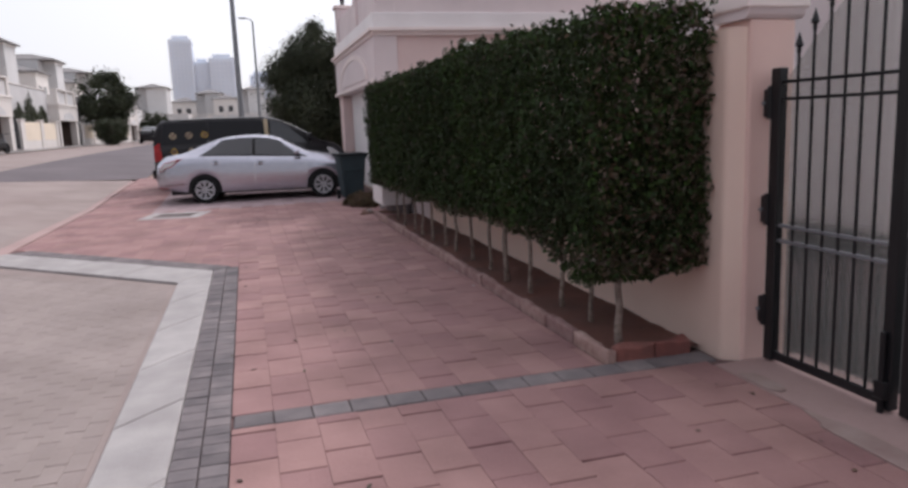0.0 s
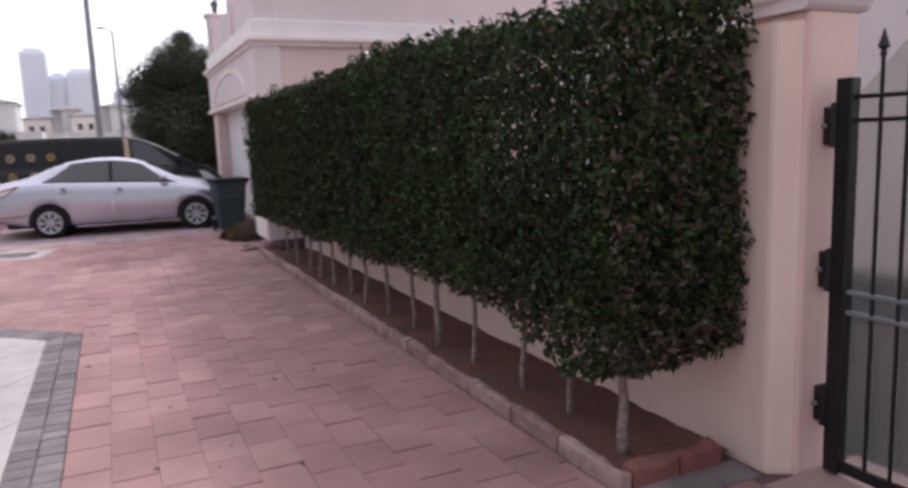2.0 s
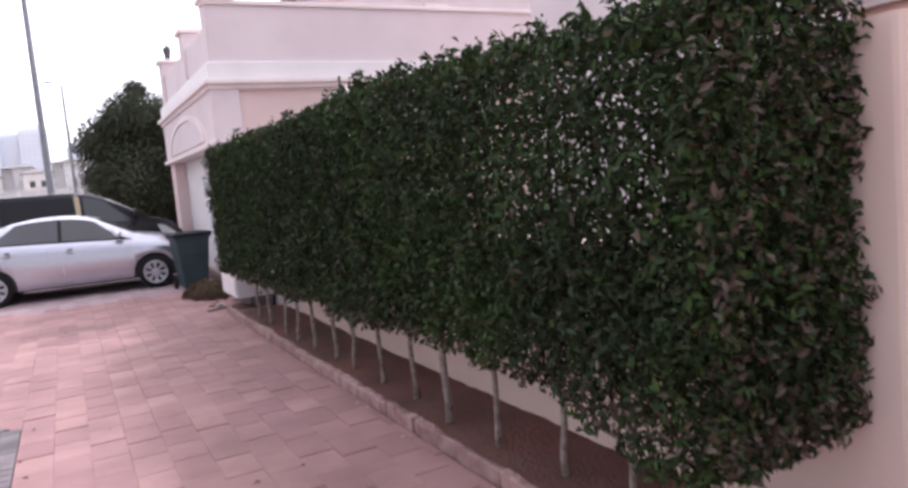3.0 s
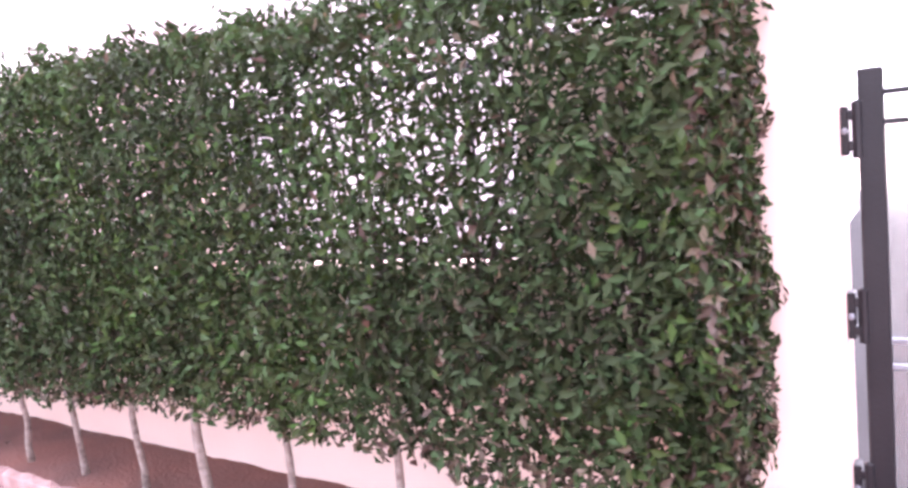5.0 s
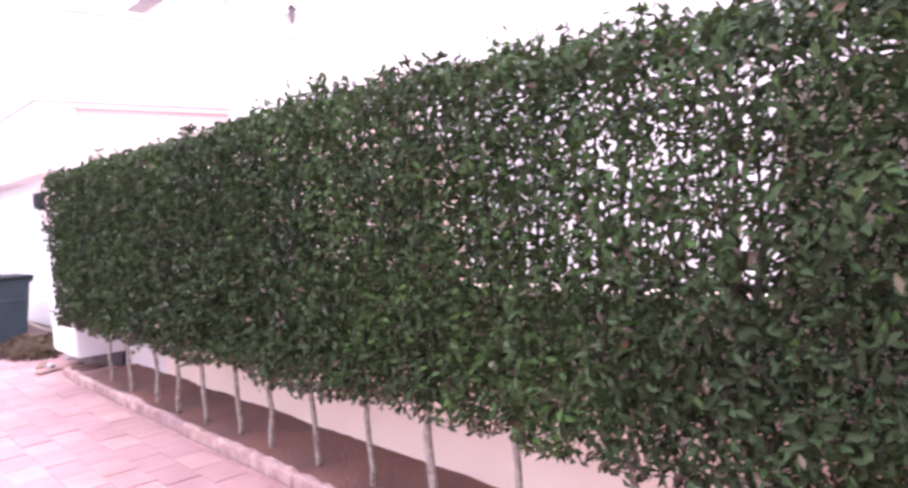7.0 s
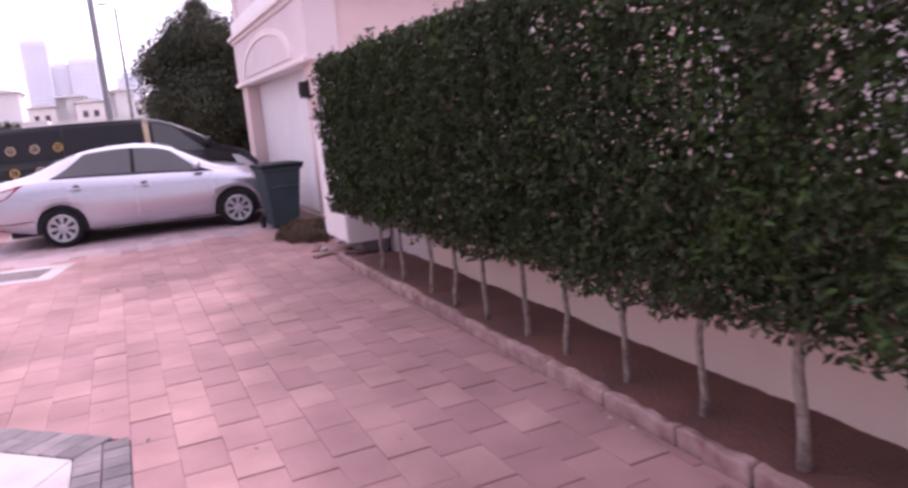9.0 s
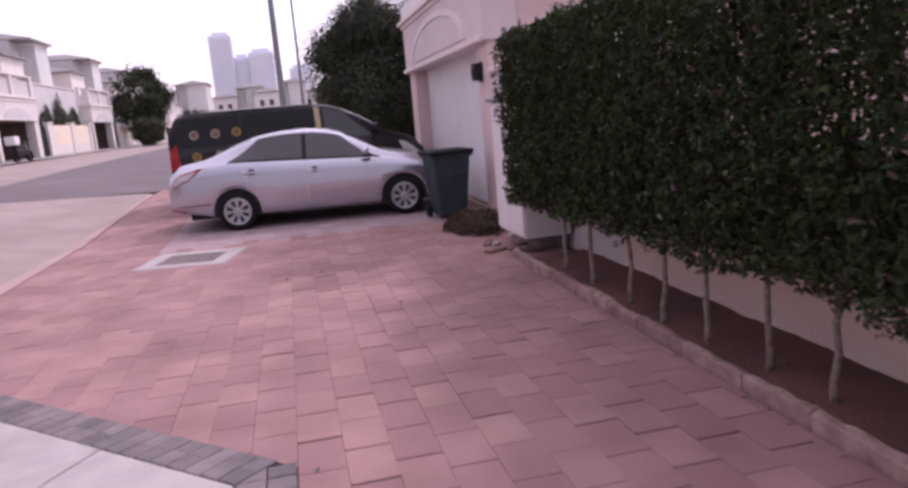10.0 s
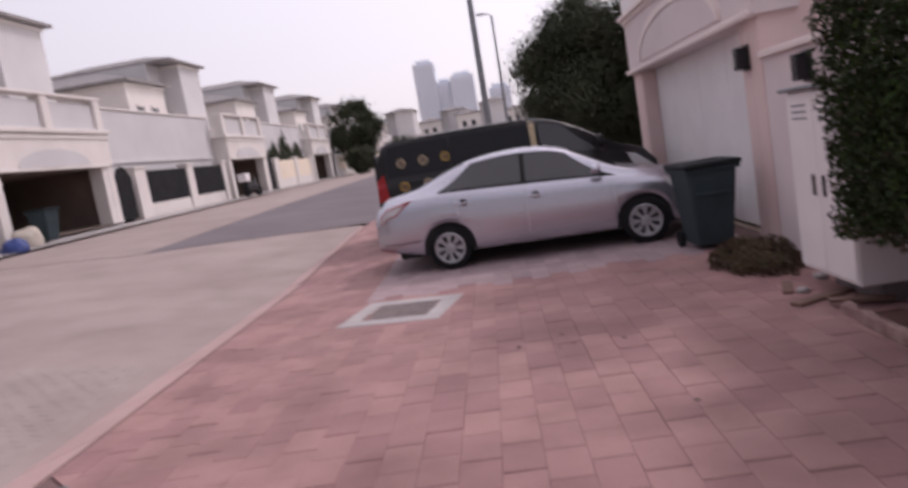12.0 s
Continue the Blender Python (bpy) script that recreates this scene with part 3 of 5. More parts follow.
def gate_leaf(y_hinge, way, label):
    """A leaf of the gate; it reaches 0.9 m from its hinge post along way."""
    t = thing("gate_leaf", pose(0.70, y_hinge, 0), label, "gate", "leaves of the gate")

    def arc(d):
        return 1.62 + 0.62 * math.sin(min(1.0, d / 0.92) * math.pi / 2)

    def span(a, b):
        return (min(a * way, b * way), max(a * way, b * way))
    part("hinge_post", box(-0.03, 0.03, *span(-0.02, 0.055), 0.02, 1.745, 0.006), M_IRON, t)
    part("meeting_stile", box(-0.03, 0.03, *span(0.83, 0.895), 0.02, 2.28, 0.006), M_IRON, t)
    for z in (0.03, 0.745, 0.835, 1.56, 1.655):
        hgt = 0.05 if z < 0.1 else 0.018
        # worn picks the middle rails: paler metal painted in for the sky's glint
        worn = 0.7 < z < 0.9
        part("rail", box(-0.014, 0.014, *span(0.05, 0.84), z, z + hgt, 0.003), M_GALV if worn else M_IRON, t, "rail in paler metal that carries a sky glint" if worn else "")
    for k in range(1, 7):
        d = 0.055 + k * 0.111
        top = arc(d) + 0.02
        bar = lathe([(0.0085, 0.05), (0.0085, top), (0.013, top + 0.005), (0.013, top + 0.02), (0.008, top + 0.024), (0.023, top + 0.04), (0.0, top + 0.115)], 8)
        part("bar", bar, M_IRON, t, at=pose(-0.004, way * d, 0))
    curve = [(way * 0.05, 0.08)] + [(way * 0.84, 0.08)] + [(way * (0.84 - 0.79 * k / 14), arc(0.84 - 0.79 * k / 14)) for k in range(15)]
    part("backing_sheet", prism(curve, 0.004, "x", 0.02), M_SHEET, t, "pale frosted backing sheet")
    for z in (1.55, 0.93, 0.32):
        hinge = part("hinge", box(-0.035, 0.03, *span(-0.07, -0.045), z - 0.08, z + 0.08, 0.004), M_IRON, t)
        for dz in (-0.05, 0.05):
            part("hinge_strap", box(-0.04, 0.02, *span(-0.05, -0.015), z + dz - 0.016, z + dz + 0.016, 0.004), M_IRON, hinge)
        part("hinge_bolt", lathe([(0.012, 0.0), (0.012, 0.012), (0.006, 0.018), (0.0, 0.018)], 8), M_GALV, hinge, at=pose(-0.035, 0.058 * -way, z, 0, -90))
        part("hinge_pin", lathe([(0.016, -0.09), (0.016, 0.09), (0.0, 0.1)], 10), M_IRON, hinge, at=pose(-0.03, -0.022 * way, z))
    if way < 0:
        bolt = part("drop_bolt", box(-0.055, -0.031, *span(0.84, 0.87), 0.0, 0.42, 0.004), M_IRON, t)
        part("bolt_plate", box(-0.06, -0.03, *span(0.82, 0.89), 0.08, 0.17, 0.004), M_IRON, bolt)


gate_leaf(-0.56, -1, "black iron gate leaf with arrow-tipped bars and frosted backing")
gate_leaf(-2.40, 1, "black iron gate leaf meeting its twin in the middle")
tagged(new("gate_sill", mesh_of(box(0.36, 0.95, -2.45, -0.50, -0.06, 0.006, 0.006), "gate_sill", M_PINKROAD)), "worn concrete threshold strip under the gate", "threshold", kind="structure")


def cement_smear(x, y, w, l, seed):
    """A thin worn skim of cement with a ragged outline."""
    n = 26
    ring = []
    for k in range(n):
        a = 2 * math.pi * k / n
        r = 1 + 0.35 * noise.noise((1.7 * math.cos(a), 1.7 * math.sin(a), seed))
        ring.append((x + w * r * math.cos(a), y + l * r * math.sin(a)))
    ob = new("cement_smear", mesh_of(prism(ring, 0.006, "z", 0.006), "cement_smear", M_SMEAR))
    tagged(ob, "worn pale cement smear on the paving before the gate", "cement", kind="structure")


cement_smear(0.33, -1.80, 0.075, 0.50, 3.1)
cement_smear(0.42, -0.86, 0.06, 0.17, 7.7)


def globe_lamp(x, y, z):
    t = thing("wall_lamp_globe", pose(x, y, z), "round opal globe lamp standing on a wall pier", "lamp")
    part("base", lathe([(0.07, 0), (0.07, 0.03), (0.035, 0.05), (0.03, 0.2), (0.06, 0.22), (0.06, 0.24)], 20), M_WHITE, t)
    part("globe", lathe([(0.05, 0.23)] + [(0.15 * math.sin(a), 0.36 - 0.15 * math.cos(a)) for a in [0.35 + k * 0.2325 for k in range(13)]], 24), M_GLOBE, t, smooth=True)


globe_lamp(WALL_X + 0.1, 4.98, 2.02)

# ---- garage wing and house behind the hedge ----
HX, HY = 0.47, 10.93


def garage_house():
    yfar = 17.3
    t = thing("garage_wing", pose(0, 0, 0), "pink villa garage wing with cream cornice and parapet", "house", kind="structure")
    wall = box(HX, 9.0, HY, HY + 0.3, -0.1, 3.4, 0.01)
    box(HX, HX + 0.42, HY + 0.3, 11.5, -0.1, 2.4, 0.01, wall)
    box(HX, HX + 0.42, 16.65, yfar, -0.1, 2.4, 0.01, wall)
    box(HX + 0.3, 9.0, yfar - 0.3, yfar, -0.1, 3.3, 0.01, wall)
    part("wall", wall, M_ROSE, t)
    head = box(HX - 0.06, HX + 0.42, HY - 0.06, yfar + 0.05, 2.43, 3.4, 0.012)
    part("lintel", head, M_PALE, t)
    part("lintel_moulding", box(HX - 0.12, HX + 0.42, HY + 0.02, yfar + 0.1, 2.41, 2.49, 0.02), M_CREAM, t)
    n = 18
    ym, half = (11.5 + 16.65) / 2, 2.1
    arch = [(ym - half, 2.55), (ym + half, 2.55)] + [(ym + half * math.cos(math.pi * k / n), 2.55 + 0.55 * math.sin(math.pi * k / n)) for k in range(1, n)]
    part("arch_panel", prism(arch, 0.03, "x", HX - 0.085), M_PALE, t, "raised pale segmental arch panel over the garage door")
    rim = [(ym + (half + 0.14) * math.cos(math.pi * k / n), 2.55 + 0.68 * math.sin(math.pi * k / n)) for k in range(n + 1)] + [(ym + (half + 0.02) * math.cos(math.pi * k / n), 2.55 + 0.565 * math.sin(math.pi * k / n)) for k in range(n, -1, -1)]
    part("arch_trim", prism(rim, 0.05, "x", HX - 0.10), M_CREAM, t)
    door = part("garage_door", box(HX + 0.26, HX + 0.30, 11.5, 16.65, 0.0, 2.42, 0.002), M_WHITE, t, "white panelled garage door")
    for k in range(5):
        for j in range(4):
            part("door_panel", box(HX + 0.252, HX + 0.262, 11.53 + j * 1.28, 12.79 + j * 1.28, 0.01 + k * 0.48, 0.485 + k * 0.48, 0.004), M_WHITE, door)
    part("cornice", box(HX - 0.16, 9.0, HY - 0.16, HY + 0.1, 3.42, 3.50, 0.012), M_CREAM, t)
    part("cornice", box(HX - 0.16, HX + 0.1, HY + 0.1, yfar + 0.16, 3.42, 3.50, 0.012), M_CREAM, t)
    part("cornice_step", box(HX - 0.10, 9.0, HY - 0.09, HY + 0.1, 3.34, 3.42, 0.015), M_CREAM, t)
    part("cornice_step", box(HX - 0.10, HX + 0.1, HY + 0.1, yfar + 0.10, 3.34, 3.42, 0.015), M_CREAM, t)
    part("cornice_fascia", box(HX - 0.07, 9.0, HY - 0.06, HY + 0.1, 3.50, 3.80, 0.015), M_WHITE, t)
    part("cornice_fascia", box(HX - 0.07, HX + 0.1, HY + 0.1, yfar + 0.07, 3.50, 3.80, 0.015), M_WHITE, t)
    part("parapet", box(HX + 0.02, 9.0, HY + 0.02, HY + 0.25, 3.58, 4.76, 0.01), M_PALE, t)
    par = box(HX + 0.06, HX + 0.25, HY + 0.25, yfar, 3.58, 4.5, 0.01)
    part("parapet", par, M_PALE, t)
    for y in (HY + 0.01, 13.5, yfar - 0.42):
        part("parapet_pier", box(HX, HX + 0.42, y, y + 0.42, 3.58, 4.82, 0.012), M_PALE, t)
        part("pier_cap", box(HX - 0.06, HX + 0.48, y - 0.06, y + 0.48, 4.82, 4.90, 0.015), M_CREAM, t)
    part("parapet_coping", box(HX - 0.03, 9.0, HY - 0.03, HY + 0.30, 4.76, 4.84, 0.015), M_CREAM, t)
    part("terrace_floor", box(HX + 0.2, 9.0, HY + 0.2, yfar, 3.2, 3.4), M_PALE, t)
    # the main house, set back behind the terrace
    m = thing("main_house", pose(0, 0, 0), "tall pale pink villa with a pedimented gable and hipped roof", "house", kind="structure")
    part("wall", box(3.6, 16.0, 13.5, 24.0, 0, 6.1, 0.01), M_PALE, m)
    gable = [(4.6, 5.95), (15.4, 5.95), (15.4, 6.7), (10.0, 8.3), (4.6, 6.1)]
    part("gable", prism(gable, 0.5, "y", 13.3), M_PALE, m)
    for a, b in (((4.2, 6.0), (10.0, 8.36)), ((10.0, 8.36), (15.8, 6.75))):
        d = Vector((b[0] - a[0], 0, b[1] - a[1]))
        ang = math.degrees(math.atan2(d.z, d.x))
        part("gable_cornice", box(-d.length / 2, d.length / 2, -0.25, 0.35, 0, 0.16, 0.03), M_CREAM, m, at=pose((a[0] + b[0]) / 2, 13.3, (a[1] + b[1]) / 2, 0, -ang, 0))
    part("roof", prism([(3.2, 6.1), (16.4, 6.1), (10.0, 8.4)], 10.0, "y", 14.0), M_ROOF, m)
    for x, z in ((3.71, 5.60), (6.19, 5.50), (8.53, 5.40), (11.4, 5.3)):
        part("sill", box(x - 0.32, x + 0.32, 13.33, 13.52, z - 0.06, z + 0.02, 0.01), M_CREAM, m)
    win = part("window", box(9.8, 10.2, 13.46, 13.53, 5.38, 5.9, 0.004), M_TINT, m)
    part("window_frame", box(9.73, 10.27, 13.44, 13.50, 5.9, 5.98, 0.006), M_CREAM, win)
    part("window_sill", box(9.67, 10.33, 13.38, 13.52, 5.30, 5.38, 0.006), M_CREAM, win)
    # the house of the gated plot
    own = thing("own_house", pose(0, 0, 0), "pale pink villa wall rising behind the gate", "house", kind="structure")
    part("wall", box(5.0, 12.0, 0.3, 8.0, 0, 6.5, 0.01), M_PALE, own)
    part("ledge", box(4.86, 5.02, 0.6, 1.9, 3.05, 3.18, 0.015), M_CREAM, own)
    part("cornice", box(4.8, 5.02, 0.1, 8.2, 6.3, 6.5, 0.02), M_CREAM, own)


garage_house()


def lantern(x, y, z, label, arm=(-1, 0), size=1.0):
    t = thing("wall_lantern", pose(x, y, z), label, "lamp")
    s = size
    ax, ay = arm
    part("bracket", box(min(0, -ax * 0.12) - 0.012, max(0, -ax * 0.12) + 0.012, min(0, -ay * 0.12) - 0.012, max(0, -ay * 0.12) + 0.012, 0.13 * s, 0.155 * s, 0.003), M_IRON, t)
    part("cage", lathe([(0.03 * s, -0.14 * s), (0.045 * s, -0.12 * s), (0.075 * s, 0.06 * s), (0.08 * s, 0.07 * s)], 6), M_TINT, t)
    part("cap", lathe([(0.095 * s, 0.07 * s), (0.06 * s, 0.12 * s), (0.02 * s, 0.15 * s), (0.012 * s, 0.2 * s), (0.0, 0.21 * s)], 12), M_IRON, t)
    part("finial", lathe([(0.0, -0.19 * s), (0.014 * s, -0.165 * s), (0.012 * s, -0.14 * s)], 10), M_IRON, t)


def block_lamp(x, y, z):
    t = thing("wall_lamp", pose(x, y, z), "small square dark lamp fixed to the pale wall", "lamp")
    part("body", box(-0.07, 0.05, -0.07, 0.07, -0.12, 0.12, 0.01), M_IRON, t)
    part("lens", box(-0.078, -0.06, -0.045, 0.045, -0.08, 0.06, 0.005), M_TINT, t)
    part("back_plate", box(0.04, 0.062, -0.09, 0.09, -0.14, 0.14, 0.006), M_IRON, t)


block_lamp(0.405, 11.32, 2.03)
block_lamp(0.41, 9.85, 1.79)
lantern(6.03, 13.32, 5.93, "black iron wall lantern on the gable wall", (0, -1), 1.3)
lantern(4.86, 2.58, 3.80, "black iron wall lantern on the villa behind the gate", (-1, 0), 1.4)
lantern(0.68, 17.1, 5.07, "black iron lantern on the parapet pier", (-1, 0), 1.2)


def meter_cabinet():
    t = thing("utility_cabinet", pose(0.0, 8.58, 0.16), "white metal utility cabinet by the end of the hedge", "cabinet")
    part("body", box(-0.07, 0.43, -0.46, 0.46, 0.0, 1.42, 0.01), M_WHITE, t)
    part("roof", box(-0.13, 0.44, -0.5, 0.5, 1.42, 1.455, 0.008), M_GALV, t, "grey overhanging sheet-metal roof")
    for y0, y1 in ((-0.45, -0.005), (0.005, 0.45)):
        d = part("door", box(-0.088, -0.07, y0, y1, 0.03, 1.4, 0.006), M_WHITE, t)
        part("latch", box(-0.1, -0.087, y0 + 0.34 if y0 < -0.1 else y0 + 0.05, y0 + 0.38 if y0 < -0.1 else y0 + 0.09, 0.62, 0.78, 0.004), M_IRON, d)
        for k in range(3):
            part("vent", box(-0.094, -0.088, y0 + 0.1, y1 - 0.1, 1.2 + 0.05 * k, 1.215 + 0.05 * k, 0.002), M_GALV, d)
    # added charcoal support that stands in for the shaded gap under the cabinet
    part("plinth", box(0.12, 0.43, -0.36, 0.36, -0.18, 0.0, 0.01), M_DARK, t)


meter_cabinet()

# ---- clipped hedge on fourteen stems ----
TRUNKS = [(0.0, 0.012), (0.07, 0.56), (0.07, 1.057), (0.02, 1.617), (0.01, 2.195), (0.055, 2.79), (0.03, 3.32), (0.005, 3.87), (0.01, 4.35), (-0.02, 4.88), (-0.04, 5.36), (-0.03, 5.86), (-0.03, 6.52), (-0.02, 7.15)]
HEDGE_Y = (-0.30, 7.93)


def hedge():
    t = thing("hedge", pose(0, 0, 0), "dense dark green clipped hedge on bare slender stems", "hedge")
    rng = random.Random(21)
    lean = [0, 0.02, -0.01, 0.0, 0.03, 0.02, 0.08, -0.05, 0.0, 0.01, -0.02, 0.0, 0.02, 0.0]
    for k, (x, y) in enumerate(TRUNKS):
        r = 0.018 if k not in (0, 4) else 0.025
        pts = [(x, y, -0.03)] + [(x + rng.uniform(-0.012, 0.012), y + lean[k] * s / 6 + rng.uniform(-0.012, 0.012), 0.14 * s) for s in range(1, 8)]
        part("trunk", tube(pts, [r * 1.35] + [r * (1.05 - 0.05 * s) for s in range(1, 8)], 9), M_BARK, t, smooth=True)
        limbs = bmesh.new()
        top = Vector(pts[-1])
        for a in range(9):
            d = Vector((rng.uniform(-0.28, 0.34), rng.uniform(-0.33, 0.33), rng.uniform(0.35, 1.0)))
            start = Vector(pts[rng.choice((5, 6, 7))])
            mid = start + d * 0.5 + Vector((rng.uniform(-0.05, 0.05), rng.uniform(-0.05, 0.05), 0.05))
            tube([start, mid, start + d * 1.05], [0.012, 0.008, 0.004], 5, limbs)
        tube([top, top + Vector((0.02, 0.02, 0.5)), top + Vector((0.04, 0.0, 1.0))], [0.018, 0.012, 0.006], 6, limbs)
        part("limb", limbs, M_TWIG, t)
    nr = np.random.default_rng(5)
    y0, y1 = HEDGE_Y

    def wob(a, b, f, s):
        return np.array([noise.noise((p * f, q * f, s)) for p, q in zip(a, b)])

    def grow(n, kind):
        y = nr.uniform(y0, y1, n)
        z = nr.uniform(0.46, 2.15, n)
        x = nr.uniform(-0.30, 0.45, n)
        depth = np.abs(nr.normal(0, 0.075, n))
        nor = nr.normal(size=(n, 3)) * 0.75
        swell = 0.03 * np.exp(-((y - 2.7) / 1.3) ** 2)
        if kind == "front":
            x = -0.32 + 0.03 * wob(y, z, 2.2, 0) + 0.09 * wob(y, z, 6.0, 3) + 0.055 * wob(y, z, 14.0, 4) + depth
            nor += (-1, 0, 0.35)
        elif kind == "top":
            z = 2.14 + 0.045 * np.tanh(y - 1.3) + swell + 0.12 * (x + 0.1) + 0.03 * wob(x * 2, y, 1.7, 1) + 0.05 * wob(x, y, 8.0, 6) - depth
            nor += (0, 0, 1)
        elif kind == "sprigs":
            tuft = nr.integers(0, 300, n)
            fx_, fy_, fh = nr.uniform(-0.28, 0.3, 300), nr.uniform(y0, y1, 300), nr.uniform(0.03, 0.13, 300)
            up = nr.random(n)
            x, y = fx_[tuft] + nr.normal(0, 0.012, n), fy_[tuft] + nr.normal(0, 0.015, n)
            z = 2.12 + 0.045 * np.tanh(y - 1.3) + 0.03 * np.exp(-((y - 2.7) / 1.3) ** 2) + 0.12 * (x + 0.1) + up * fh[tuft]
            nor += (0, 0, 0.4)
        elif kind == "near":
            y = y0 + 0.03 * wob(x, z, 3.0, 2) + 0.07 * wob(x, z, 9.0, 2) + depth
            nor += (-0.1, -1, 0.3)
        elif kind == "far":
            y = y1 + 0.05 * wob(x, z, 3.0, 2) - depth
            nor += (0, 1, 0.3)
        elif kind == "under":
            z = 0.57 - 0.12 * np.exp(-((y + 0.05) / 0.45) ** 2) + 2 * depth
            nor += (-0.2, 0, -0.7)
        # the ragged lower edge
        low = 0.625 - 0.025 * np.tanh(y - 3) + 0.05 * wob(y, y * 0 + x, 1.3, 7) + 0.05 * wob(y, x, 6.0, 9) - 0.17 * np.exp(-((y + 0.05) / 0.45) ** 2)
        keep = z > low
        # rounded upper edge
        keep &= ~((x < -0.22) & (kind != "sprigs") & (z > 2.10 + 0.045 * np.tanh(y - 1.3) + 0.03 * np.exp(-((y - 2.7) / 1.3) ** 2) + 0.04 * wob(y, x, 7.0, 8)))
        # a thin stretch where daylight comes through
        yy = y + (0.57 - x) * 0.44
        thin = np.exp(-((yy - 1.05) / 0.46) ** 6) * np.exp(-((z - 1.68) / 0.36) ** 4)
        patch = 0.7 * wob(y, z, 5.0, 11) + 0.5 * wob(y, z, 12.0, 12) + 0.9 * wob(y, z, 26.0, 13)
        keep &= ~(nr.random(n) < thin * np.clip(0.17 + 1.3 * patch, 0, 0.92))
        fade = np.exp(-((yy - 2.3) / 0.6) ** 4) * np.exp(-((z - 1.65) / 0.4) ** 4)
        keep &= ~(nr.random(n) < fade * np.clip(0.8 * patch - 0.2, 0, 0.35))
        return np.stack([x, y, z], 1)[keep], nor[keep]

    sets = [grow(46000, "front"), grow(12000, "top"), grow(7500, "near"), grow(4000, "far"), grow(3200, "sprigs"), grow(12000, "under"), grow(70000, "inside")]
    pts, nor = np.concatenate([s[0] for s in sets]), np.concatenate([s[1] for s in sets])
    warm = wob(pts[:, 1], pts[:, 2], 1.1, 21) + 0.8 * wob(pts[:, 1], pts[:, 2], 3.2, 22)
    olive = nr.random(len(pts)) < np.clip(0.10 + 0.55 * warm, 0.02, 0.55)
    rust = (nr.random(len(pts)) < 0.02 + 0.05 * np.clip(-warm, 0, 1) + 0.38 * np.exp(-((pts[:, 2] - 0.65) / 0.07) ** 2) + 0.3 * np.exp(-((pts[:, 1] - y0) / 0.06) ** 2))
    size = nr.uniform(0.028, 0.064, len(pts))
    plain, olive = ~rust & ~olive, ~rust & olive
    young = new("olive_leaves", leaf_mesh("olive_leaves", pts[olive], nor[olive], size[olive], M_LEAFO, nr))
    young.parent = t
    tagged(young, "lighter olive green leaves in loose patches", kind="stuff")
    crown = new("crown", leaf_mesh("crown", pts[plain], nor[plain], size[plain], M_LEAF, nr))
    crown.parent = t
    tagged(crown, "dense small glossy dark green leaves", kind="stuff")
    dry = new("dry_leaves", leaf_mesh("dry_leaves", pts[rust], nor[rust], size[rust], M_LEAFR, nr))
    dry.parent = t
    tagged(dry, "rusty brown leaves among the green", kind="stuff")


hedge()


